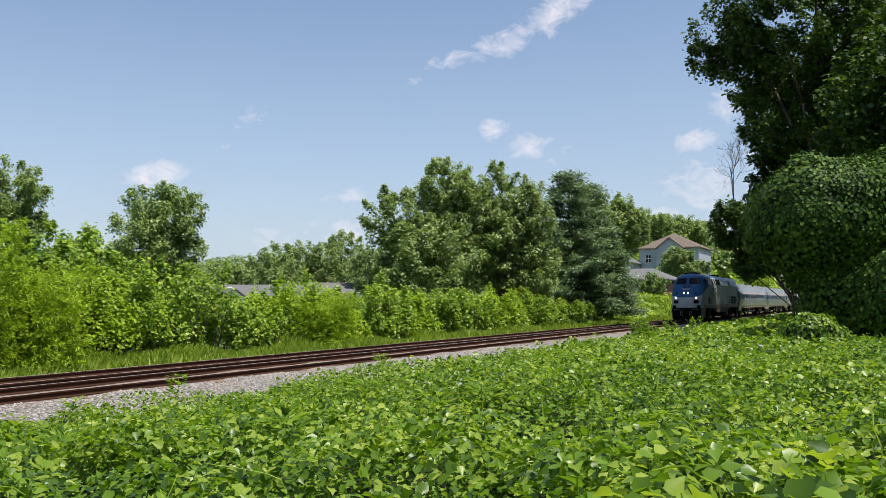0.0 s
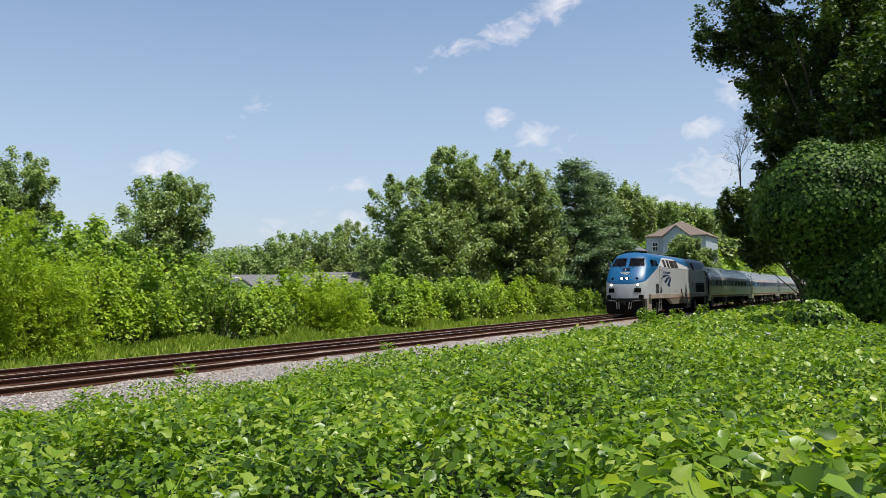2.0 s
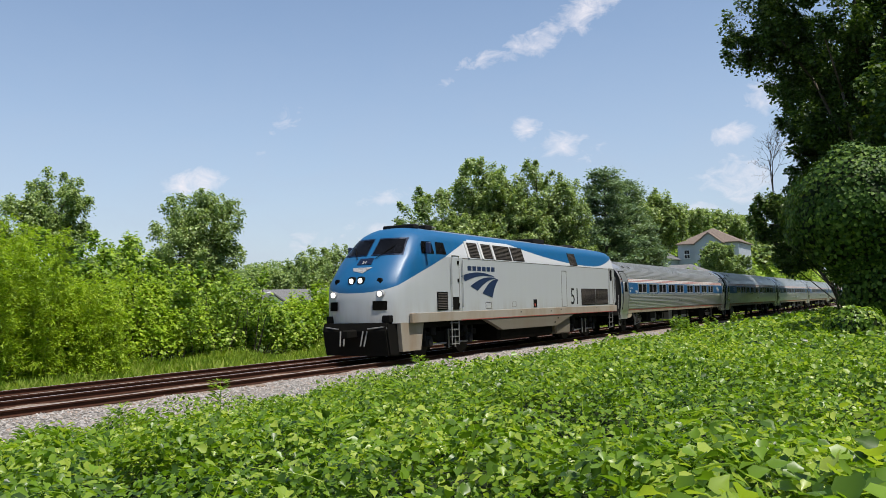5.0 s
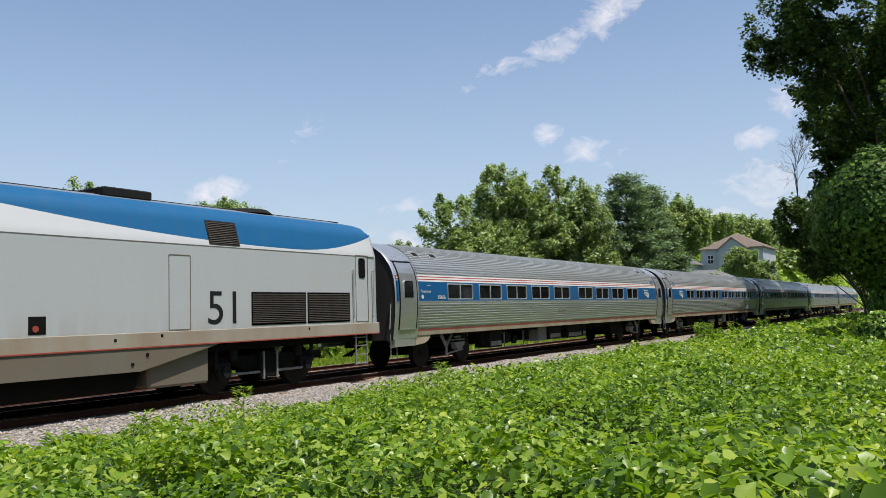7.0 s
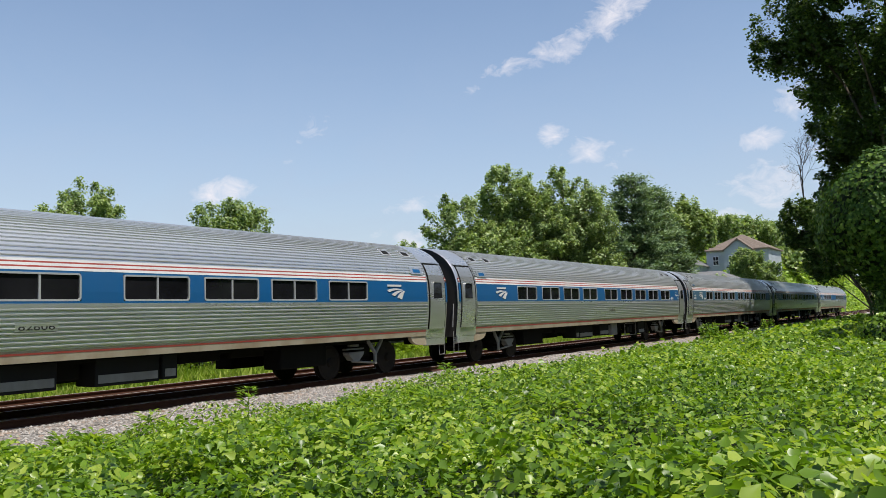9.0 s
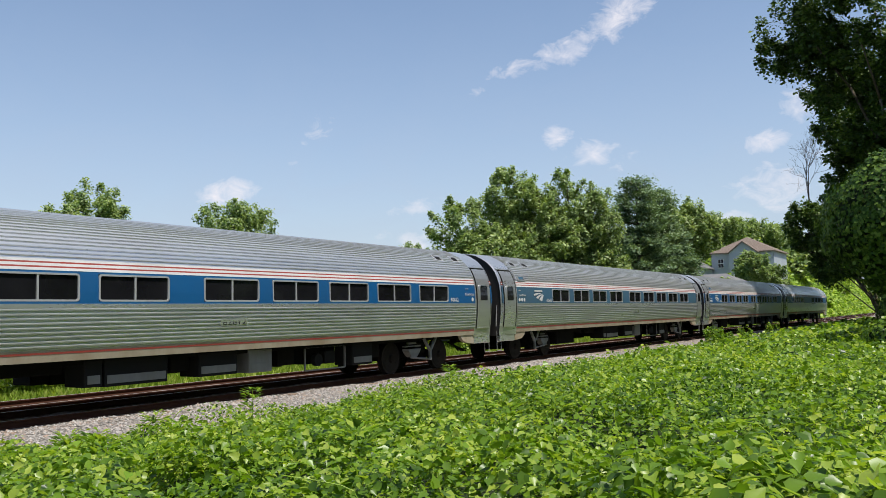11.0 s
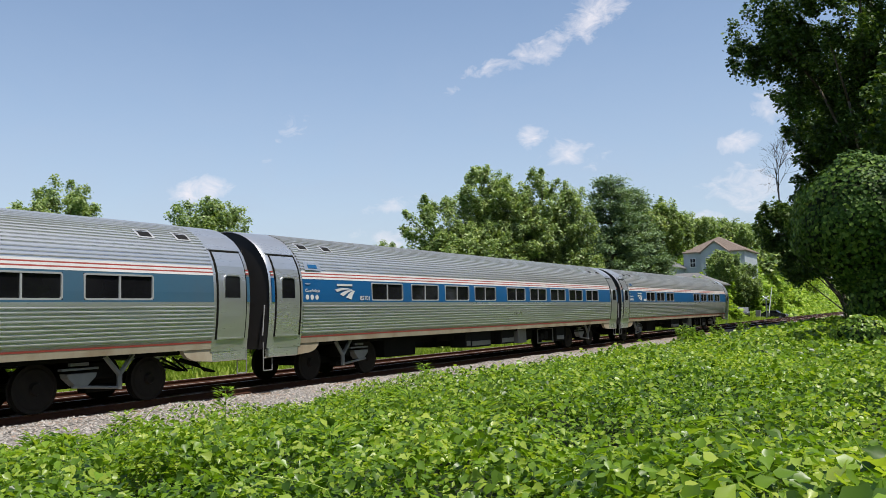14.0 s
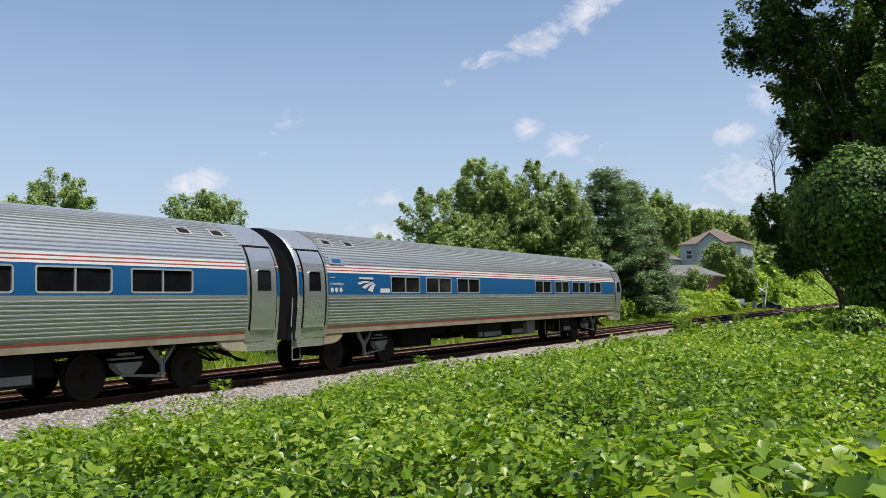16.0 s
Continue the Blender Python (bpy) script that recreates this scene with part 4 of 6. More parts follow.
        part("lens", rod(bmesh.new(), (x - 0.065, 0.88 * s, 2.08), (x - 0.045, 0.88 * s, 2.08), 0.075, 16), M_HEADLIGHT, h)
        part("marker_box", face_quad(bmesh.new(), [(0.66 * s, 1.58), (1.08 * s, 1.58), (1.08 * s, 1.86), (0.66 * s, 1.86)], 0.03, 0.05), M_BLACK, en)
        part("pilot_step", box(bmesh.new(), -20.7, -20.4, 0.85 * s, 1.2 * s, 1.2, 1.42, 0.02), M_BLACK, en)
        part("mirror", box(bmesh.new(), -18.95, -18.85, 1.45 * s, 1.62 * s, 3.35, 3.7, 0.02), M_NAVY, en)
        bm = bmesh.new()
        rod(bm, (-20.95, 0.55 * s, 1.02), (-20.85, 1.15 * s, 1.08), 0.02, 6)
        rod(bm, (-20.85, 1.15 * s, 1.08), (-20.75, 1.2 * s, 0.86), 0.02, 6)
        part("uncoupling_lever", bm, M_GREY, en)
    part("emblem", face_quad(bmesh.new(), [(-0.36, 2.92), (0.36, 2.92), (0.30, 2.82), (-0.10, 2.74)], 0.012, 0.008), M_WHITE, en, "white nose emblem")
    part("number_board", face_quad(bmesh.new(), [(-0.28, 3.02), (0.28, 3.02), (0.26, 3.22), (-0.26, 3.22)], 0.014, 0.012), M_NAVY, en)
    x = nose_x(3.1)
    lettering("board_digits", "51", 0.17, Matrix.Translation((x - 0.075, 0.09, 3.05)) @ pose(0, 0, 0, 90 - 42, 0, 270), M_WHITE, en)
    # pilot, plough, coupler
    bm = bmesh.new()
    ol = [(-20.85, 1.2), (-20.9, 0.95), (-20.75, 0.20), (-20.2, 0.16), (-19.6, 0.3), (-19.6, 1.2)]
    prism(bm, ol, "y", -1.22, 1.22)
    bmesh.ops.bevel(bm, geom=[e for e in bm.edges if abs(e.verts[0].co.y - e.verts[1].co.y) < 0.01], offset=0.05, segments=2, affect="EDGES")
    part("pilot", bm, M_BLACK, en, "black steel plough pilot")
    for s in (-1, 1):
        bm = bmesh.new()
        prism(bm, [(-20.35, 1.18), (-20.25, 0.30), (-19.2, 0.30), (-19.0, 1.18)], "y", 1.22 * s, 1.36 * s)
        part("pilot_side", bm, M_TAN, en)
    bm = box(bmesh.new(), -21.35, -20.7, -0.12, 0.12, 0.74, 1.0, 0.04)
    part("coupler", bm, M_BLACK, en)
    bm = bmesh.new()
    for y in (-0.5, -0.35, 0.35, 0.5):
        rod(bm, (-20.9, y, 0.95), (-21.0, y * 0.9, 0.5), 0.025, 6)
    part("hose", bm, M_GREY, en)
    # tank and trucks
    part("fuel_tank", box(bmesh.new(), -13.4, -8.2, -1.25, 1.25, 0.30, 1.15, 0.12), M_BLACK, en)
    part("battery_box", box(bmesh.new(), -8.1, -6.5, -1.35, 1.35, 0.32, 1.1, 0.05), M_SKIRT, en)
    part("underframe", box(bmesh.new(), -20.0, -0.5, -1.3, 1.3, 0.98, 1.17), M_BLACK, en)
    part("rear_bellows", box(bmesh.new(), -0.42, -0.02, -0.62, 0.62, 1.0, 3.3, 0.02), M_RUBBER, en)
    for xc in (-17.0, -4.5):
        bm = bmesh.new()
        for s in (-1, 1):
            prism(bm, [(xc - 2.0, 0.62), (xc - 1.0, 0.62), (xc - 0.5, 0.42), (xc + 0.5, 0.42), (xc + 1.0, 0.62), (xc + 2.0, 0.62), (xc + 2.0, 0.82), (xc - 2.0, 0.82)], "y", 0.94 * s, 1.10 * s)
            box(bm, xc - 0.3, xc + 0.3, 1.08 * s, 1.2 * s, 0.28, 0.9, 0.03)
        box(bm, xc - 0.4, xc + 0.4, -1.0, 1.0, 0.45, 0.95)
        tr = part("truck", bm, M_BLACK, en, "black cast steel truck")
        for s in (-1, 1):
            for k in (-1.37, 1.37):
                bm = box(bmesh.new(), xc + k - 0.2, xc + k + 0.2, 1.0 * s, 1.18 * s, 0.34, 0.70, 0.04)
                rod(bm, (xc + k, 1.16 * s, 0.5), (xc + k, 1.24 * s, 0.5), 0.13, 12)
                part("axle_box", bm, M_DGREY, tr)
                bm = bmesh.new()
                rod(bm, (xc + k * 1.18, 1.12 * s, 0.55), (xc + k * 1.18, 1.12 * s, 1.05), 0.05, 8)
                part("damper", bm, M_DGREY, tr)
                part("spring", rod(bmesh.new(), (xc + k * 0.8, 1.12 * s, 0.72), (xc + k * 0.8, 1.12 * s, 1.0), 0.11, 10), M_DGREY, tr)
            bm = bmesh.new()
            rod(bm, (xc - 1.2, 1.16 * s, 0.42), (xc + 1.2, 1.16 * s, 0.42), 0.03, 6)
            rod(bm, (xc - 0.2, 1.22 * s, 0.25), (xc - 0.2, 1.22 * s, 0.9), 0.03, 6)
            rod(bm, (xc + 0.25, 1.22 * s, 0.25), (xc + 0.25, 1.22 * s, 0.9), 0.03, 6)
            part("brake_rigging", bm, M_GREY, tr)
        for k in (-1.37, 1.37):
            wheelset(en, xc + k, 0.51)
    return en


def build_train():
    made = [(build_engine(), 0.0)]
    fresh = build_coach(WINDOWS_COACH, "stainless steel passenger coach with bright blue window band")
    faded = build_coach(WINDOWS_COACH, "stainless steel passenger coach with faded blue-grey window band", M_BLUE_OLD)
    cars = [fresh, copy_thing(fresh, Matrix()), faded, copy_thing(fresh, Matrix())]
    cars.append(build_coach(WINDOWS_CAFE, "stainless steel cafe car with few windows, last of the train"))
    for car, text, rear in zip(cars, ("82606", "82612", "82665", "82701", ""), (True, True, False, False, False)):
        number_on(car, text, rear)
    for k, car in enumerate(cars):
        made.append((car, 26.01 * (k + 0.5)))
    return made


TRAIN = build_train()


# ---- plants ----
LEAF = [(0, 0, 0), (0.22, 0.42, 0.10), (0.66, 0.40, 0.06), (1.0, 0, -0.10), (0.66, -0.40, 0.06), (0.22, -0.42, 0.10)]
LEAF_F = [(0, 3, 2, 1), (0, 5, 4, 3)]
BROAD = [(0, 0, 0), (0.52, 0, -0.07), (1.12, 0, -0.24), (0.02, 0.34, 0.10), (0.42, 0.47, 0.08), (0.80, 0.20, -0.06), (0.02, -0.34, 0.10), (0.42, -0.47, 0.08), (0.80, -0.20, -0.06)]
BROAD_F = [(0, 1, 4, 3), (1, 2, 5, 4), (0, 6, 7, 1), (1, 7, 8, 2)]
CARD = [(0, 0, 0), (0.5, 0.38, 0.08), (1.0, 0, -0.06), (0.5, -0.38, 0.08)]
CARD_F = [(0, 3, 2, 1)]



def unit(v):
    return v / np.maximum(1e-9, np.linalg.norm(v, axis=1, keepdims=True))


def leaves(rng, pos, normal, size, shape=CARD, faces=CARD_F, droop=0.0, along=None):
    """Arrays of leaves: one small bent blade at each place, facing its normal."""
    n = len(pos)
    nz = unit(normal)
    ref = rng.normal(size=(n, 3)) if along is None else along + 0.25 * rng.normal(size=(n, 3))
    ref[:, 2] -= droop
    tx = unit(ref - nz * np.sum(ref * nz, axis=1, keepdims=True))
    ty = np.cross(nz, tx)
    T = np.array(shape)
    size = np.broadcast_to(np.asarray(size, float), (n,))[:, None, None]
    P = pos[:, None, :] + size * (T[None, :, 0:1] * tx[:, None, :] + T[None, :, 1:2] * ty[:, None, :] + T[None, :, 2:3] * nz[:, None, :])
    F = (np.arange(n) * len(T))[:, None, None] + np.array(faces)[None]
    return P.reshape(-1, 3), F.reshape(-1, len(faces[0]))


def up_tilt(rng, n, spread):
    v = rng.normal(size=(n, 3)) * spread
    v[:, 2] = np.abs(v[:, 2]) * 0.4 + 1.0
    return v


M_VINE = leafy("kudzu_leaf", (0.024, 0.066, 0.008), (0.180, 0.305, 0.024), (0.46, 0.53, 0.09), 0.44, 0.36, 0.40)
# darker copy of the vine leaf; carries the wrapped tree's shaded side as colour
M_VINE_SHADED = leafy("shaded_vine_leaf", (0.018, 0.045, 0.008), (0.050, 0.104, 0.013), (0.17, 0.25, 0.042), 0.10, 0.5, 0.14)
M_BUSH = leafy("hedge_leaf", (0.060, 0.130, 0.016), (0.27, 0.40, 0.045), (0.52, 0.60, 0.13), 0.42, 0.42, 0.3)
M_BAMBOO = leafy("bamboo_leaf", (0.15, 0.25, 0.015), (0.31, 0.44, 0.03), (0.48, 0.57, 0.07), 0.42, 0.45, 0.25)
M_OAK = leafy("maple_leaf", (0.062, 0.115, 0.030), (0.245, 0.335, 0.115), (0.48, 0.54, 0.27), 0.40, 0.42, 0.35)
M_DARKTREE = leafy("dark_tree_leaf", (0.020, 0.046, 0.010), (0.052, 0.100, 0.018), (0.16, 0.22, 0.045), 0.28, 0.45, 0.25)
M_PINE = leafy("pine_needles", (0.055, 0.105, 0.055), (0.165, 0.25, 0.13), (0.32, 0.40, 0.23), 0.25, 0.5, 0.35)
M_GRASS = leafy("tall_grass", (0.16, 0.25, 0.03), (0.31, 0.42, 0.06), (0.46, 0.50, 0.13), 0.45, 0.5, 0.15)
M_BARK = rough_ground("bark", [(0.3, (0.05, 0.04, 0.03)), (0.6, (0.13, 0.105, 0.08)), (0.8, (0.2, 0.17, 0.14))], 6.0, 0.8, 0.03)


def limbs(bm, rng, base, top, r0, tips):
    """A tapered trunk that bends, with limbs to the given tips."""
    base, top = np.array(base, float), np.array(top, float)
    pts = [base]
    for k in range(1, 6):
        p = base + (top - base) * k / 5
        p[:2] += rng.normal(size=2) * 0.04 * np.linalg.norm(top - base) * 0.4
        pts.append(p)
    for k in range(5):
        rod(bm, pts[k], pts[k + 1], r0 * (1 - k * 0.17), 7, r0 * (1 - (k + 1) * 0.17))
    for t in tips:
        k = rng.uniform(0.25, 0.95) * 5
        a = pts[int(k)] + (pts[int(k) + 1] - pts[int(k)]) * (k % 1)
        if a[2] > t[2]:
            a = pts[1]
        mid = (a + t) / 2 + rng.normal(size=3) * 0.15
        mid[2] += 0.1 * np.linalg.norm(t - a)
        rod(bm, a, mid, r0 * 0.30, 5, r0 * 0.18)
        rod(bm, mid, t, r0 * 0.18, 5, r0 * 0.05)


def tree(label, x, y, z0, height, radius, low, mat, seed, clumps=70, per=260, leaf=0.26, lobes=None, category="tree", group="trees", clump_r=None, name="tree", squash=0.75):
    """A broadleaf tree: trunk, limbs, and a crown of leaf clumps with gaps. low: where the crown begins."""
    rng = np.random.RandomState(seed)
    t = thing(name, label, category, group, pose(x, y, z0))
    hz = (height - low) / 2
    lobes = lobes or [(0, 0, low + hz, radius, hz)]
    cent, way = [], []
    vol = np.array([l[3] ** 2 * l[4] for l in lobes])
    cnt = np.maximum(3, (clumps * vol / vol.sum()).astype(int))
    for (lx, ly, lz, lr, lh), c in zip(lobes, cnt):
        d = unit(rng.normal(size=(c, 3)))
        rr = rng.uniform(0.30, 1.0, (c, 1)) ** 0.5 * rng.uniform(0.82, 1.08, (c, 1))
        cent.append(d * rr * np.array([lr, lr, lh]) * 0.9 + np.array([lx, ly, lz]))
        way.append(unit(d + rng.normal(size=(c, 3)) * 0.35 + np.array([0, 0, 1.1])))
    cent, way = np.concatenate(cent), np.concatenate(way)
    r_c = clump_r or radius * 0.27
    n = len(cent) * per
    which = rng.randint(0, len(cent), n)
    # each clump is a leafy spray: full at its foot, pointed towards its tip
    along = rng.uniform(0, 1, (n, 1)) ** 1.25
    off = np.clip(rng.normal(size=(n, 3)) * 0.46, -0.9, 0.9)
    scale_c = rng.uniform(0.55, 1.3, len(cent))[which][:, None]
    pos = cent[which] + (way[which] * (along * 1.35 - 0.5) + off * (1.0 - 0.72 * along) * np.array([1, 1, squash])) * r_c * scale_c
    normal = off * 0.5 + rng.normal(size=(n, 3)) * 0.48 + np.array([-0.04, -0.22, 0.85])
    v, f = leaves(rng, pos, normal, leaf * rng.uniform(0.6, 1.25, n), droop=0.5)
    bulk("crown", v, f, mat, t)
    bm = bmesh.new()
    tips = cent[rng.choice(len(cent), min(22, len(cent)), replace=False)]
    limbs(bm, rng, (0, 0, -0.4), (0, 0, low + hz * 1.2), max(0.10, height * 0.018), tips)
    part("trunk", bm, M_BARK, t, smooth=True)
    return t


def bare_tree(label, x, y, z0, h, seed):
    rng = np.random.RandomState(seed)
    t = thing("bare_tree", label, "tree", "trees", pose(x, y, z0))
    bm = rod(bmesh.new(), (0, 0, -0.4), (0.3, 5.8, h * 0.6), 0.16, 6, 0.08)
    part("trunk", bm, M_BARK, t)
    bm = bmesh.new()
    stack = [(np.array([0.3, 5.8, h * 0.6]), np.array([0, 0, 1.0]), h * 0.18, 0.07)]
    while stack:
        p, d, L, r = stack.pop()
        q = p + d * L
        rod(bm, p, q, r, 4, r * 0.6)
        if L > h * 0.035:
            for _ in range(3):
                stack.append((q if rng.uniform() < 0.6 else p + d * L * 0.6, unit((d + rng.normal(size=3) * 0.5 + np.array([0, 0, 0.15]))[None])[0], L * rng.uniform(0.6, 0.8), r * 0.6))
    part("branch", bm, M_BARK, t)
    return t


def pine(label, x, y, z0, height, radius, seed):
    rng = np.random.RandomState(seed)
    t = thing("pine_tree", label, "tree", "trees", pose(x, y, z0))
    pos, al, bm = [], [], bmesh.new()
    rod(bm, (0, 0, -0.4), (0, 0, height * 0.97), height * 0.02, 8, 0.04)
    z = height * 0.04
    while z < height * 0.97:
        k = z / height
        reach = radius * (1.0 - k ** 1.5) ** 0.8 * rng.uniform(0.6, 1.12) + 0.35
        for a in np.arange(0, 2 * np.pi, 2 * np.pi / rng.randint(5, 8)):
            a += rng.uniform(-0.3, 0.3)
            L = reach * rng.uniform(0.45, 1.2)
            d = np.array([math.cos(a), math.sin(a), 0.30 - 0.28 * (1 - k)])
            rod(bm, (0, 0, z), d * L * 0.9 + np.array([0, 0, z]), 0.05, 4, 0.012)
            m = int(120 * L)
            s = rng.uniform(0.2, 1.0, m) ** 0.7
            p = d[None] * (s * L)[:, None] + np.array([0, 0, z]) + rng.normal(size=(m, 3)) * np.array([0.40, 0.40, 0.20]) * (0.5 + 0.6 * s)[:, None]
            p[:, 2] += 0.10 * s * L * rng.uniform(0, 1)
            pos.append(p)
            al.append(np.tile(d + np.array([0, 0, 0.35]), (m, 1)))
        z += height * rng.uniform(0.028, 0.05)
    pos, al = np.concatenate(pos), np.concatenate(al)
    v, f = leaves(rng, pos, rng.normal(size=pos.shape) * 0.45 + np.array([0, -0.2, 0.9]), 0.36 * rng.uniform(0.6, 1.2, len(pos)),
                  [(0, 0, 0), (0.5, 0.20, 0.05), (1.0, 0, -0.03), (0.5, -0.20, 0.05)], CARD_F, along=al)
    bulk("crown", v, f, M_PINE, t)
    part("trunk", bm, M_BARK, t)
    return t


def bush(label, x, y, w, d, h, mat, seed, n=9000, leaf=0.17, name="bush", group="trackside bushes"):
    """A shrub: sprays of arching stems hidden in leaves, uneven on top."""
    rng = np.random.RandomState(seed)
    z0 = float(ground_z(x, y))
    t = thing(name, label, "bush", group, pose(x, y, z0))
    c = 38
    cx = np.stack([rng.uniform(-1, 1, c) * w, rng.uniform(-1, 1, c) * d, rng.uniform(0.12, 0.92, c) * h], 1)
    cx[:, 2] *= (1 - 0.35 * (cx[:, 0] / w) ** 2) * rng.uniform(0.8, 1.08, c)
    which = rng.randint(0, c, n)
    off = unit(rng.normal(size=(n, 3))) * rng.uniform(0, 1, (n, 1)) ** 0.6
    rise = rng.uniform(0, 1, n) ** 1.5
    off *= (1.0 - 0.65 * rise)[:, None]
    off[:, 2] += rise * 1.25 - 0.3
    pos = cx[which] + off * np.array([0.54, 0.54, 0.58]) * rng.uniform(0.7, 1.3, c)[which][:, None] * min(1.0, h / 3, w)
    pos[:, 2] = np.abs(pos[:, 2])
    nrm = off * 0.45 + rng.normal(size=(n, 3)) * 0.42 + np.array([0, -0.3, 0.9])
    v, f = leaves(rng, pos, nrm, leaf * rng.uniform(0.55, 1.3, n), droop=0.4)
    bulk("foliage", v, f, mat, t)
    bm = bmesh.new()
    for k in range(0, c, 2):
        rod(bm, (cx[k, 0] * 0.5, cx[k, 1] * 0.5, -0.3), cx[k], 0.03, 5, 0.012)
    part("stem", bm, M_BARK, t)
    return t


def bamboo(label, x, y, w, h, seed, culms=34):
    rng = np.random.RandomState(seed)
    z0 = float(ground_z(x, y))
    t = thing("bamboo_clump", label, "bamboo", "trackside bushes", pose(x, y, z0))
    bm = bmesh.new()
    pos, al = [], []
    for k in range(culms):
        bx, by = rng.uniform(-w, w), rng.uniform(-w * 0.7, w * 0.7)
        lean = rng.normal(size=2) * 0.12
        H = h * rng.uniform(0.7, 1.08)
        tip = np.array([bx + lean[0] * H, by + lean[1] * H, H])
        rod(bm, (bx, by, -0.3), tip, 0.018, 5, 0.006)
        for z in np.arange(0.12, 1.0, 0.045):
            p0 = np.array([bx, by, 0]) * (1 - z) + tip * z
            for _ in range(2):
                a = rng.uniform(0, 2 * np.pi)
                L = rng.uniform(0.3, 0.75) * (1.15 - 0.6 * z)
                d = np.array([math.cos(a), math.sin(a), rng.uniform(-0.25, 0.25)])
                m = 22
                s = rng.uniform(0.15, 1, m)
                pos.append(p0 + d * (s * L)[:, None] + rng.normal(size=(m, 3)) * 0.05)
                al.append(np.tile(d + np.array([0, 0, -0.3]), (m, 1)))
    pos, al = np.concatenate(pos), np.concatenate(al)
    v, f = leaves(rng, pos, rng.normal(size=pos.shape) * 0.5 + np.array([0, 0, 0.8]), rng.uniform(0.08, 0.16, len(pos)),
                  [(0, 0, 0), (0.45, 0.15, 0.04), (1.0, 0, -0.12), (0.45, -0.15, 0.04)], CARD_F, along=al)
    bulk("foliage", v, f, M_BAMBOO, t)
    part("culm", bm, M_BAMBOO, t)
    return t


# ---- vines over the near bank ----
def vine_z(x, y):
    """Top of the vine carpet."""
    x, y = np.asarray(x, float), np.asarray(y, float)
    z = -0.10 + 0.72 * sstep(-3.2, -11.5, y) - 0.45 * sstep(-3.4, -2.6, y)
    z = z + 0.11 * lumps(x, y, 0.7, 11) + 0.13 * lumps(x, y, 1.7, 13) + 0.16 * lumps(x, y, 3.6, 12)
    z = z + 0.42 * np.exp(-((x - 3.4) ** 2 / 2.6 + (y + 15.3) ** 2 / 2.2)) - 0.25 * np.exp(-(x ** 2 + (y + 15.25) ** 2) / 1.5)
    z = z + 0.25 * np.exp(-((x - 17.5) ** 2 / 30 + (y + 15.2) ** 2 / 3.0))
    z = z + 0.22 * np.exp(-((x - 18) ** 2 / 6 + (y + 4.2) ** 2 / 0.6)) + 0.2 * np.exp(-((x - 11.2) ** 2 / 0.5 + (y + 3.9) ** 2 / 0.4))
    return z


def vine_carpet():
    rng = np.random.RandomState(41)
    V, F, base = [], [], 0
    zones = [(0.4, 8, -17.0, -2.75, 960, 0.066), (8, 18, -17.5, -2.75, 900, 0.062), (18, 34, -18, -2.75, 230, 0.105), (34, 60, -18, -2.7, 70, 0.19), (60, 125, -17, -2.7, 26, 0.31)]
    for x0, x1, y0, y1, dens, size in zones:
        n = int((x1 - x0) * (y1 - y0) * dens)
        x, y = rng.uniform(x0, x1, n), rng.uniform(y0, y1, n)
        keep = np.hypot(x, y + 15.25) > 1.95
        # ragged edge along the ballast
        keep &= y < -3.25 + 0.35 * lumps(x, y * 0, 1.1, 21) + 0.15 * rng.normal(size=n)
        keep &= rng.uniform(0, 1, n) < 0.66 + 0.6 * lumps(x, y, 3.8, 31)
        x, y = x[keep], y[keep]
        n = len(x)
        depth = rng.uniform(0, 1, n) ** 1.6 * 0.42
        z = vine_z(x, y) - depth + 0.04 * rng.normal(size=n)
        e = 0.15
        gx = (vine_z(x + e, y) - vine_z(x - e, y)) / (2 * e)
        gy = (vine_z(x, y + e) - vine_z(x, y - e)) / (2 * e)
        nrm = np.stack([-gx, -gy, np.ones(n)], 1) + rng.normal(size=(n, 3)) * 0.52 + np.array([0, -0.1, 0.15])
        nrm[:, 2] = np.abs(nrm[:, 2])
        v, f = leaves(rng, np.stack([x, y, z], 1), nrm, size * (0.55 + 0.9 * rng.uniform(0, 1, n) ** 1.5) * (1 + 0.35 * np.exp(-((x - 3.4) ** 2 / 4 + (y + 15) ** 2 / 5))), BROAD if x0 < 8 else LEAF, BROAD_F if x0 < 8 else LEAF_F, droop=0.25)
        V.append(v)
        F.append(f + base)
        base += len(v)
    tagged(bulk("kudzu_carpet", np.concatenate(V), np.concatenate(F), M_VINE), "dense bright green kudzu vines over the bank", "vines", kind="stuff")


def vine_tendrils():
    """Loose runners and upright shoots above the carpet."""
    rng = np.random.RandomState(77)
    bm = bmesh.new()
    for _ in range(150):
        x, y = rng.uniform(1.5, 30) if rng.uniform() < 0.75 else rng.uniform(1.8, 9), rng.uniform(-15.5, -3.2)
        if math.hypot(x, y + 15.25) < 1.9:
            continue
        a = rng.uniform(0, 2 * np.pi)
        p = np.array([x, y, float(vine_z(x, y)) - 0.05])
        d = np.array([math.cos(a) * 0.5, math.sin(a) * 0.5, 0.9])
        for k in range(6):
            q = p + d * 0.07
            d = d + rng.normal(size=3) * 0.25 + np.array([0, 0, -0.22])
            rod(bm, p, q, 0.0035, 4)
            p = q
    tagged(part("vine_runners", bm, M_BAMBOO), "thin pale green vine runners above the leaves", "vines", kind="stuff")


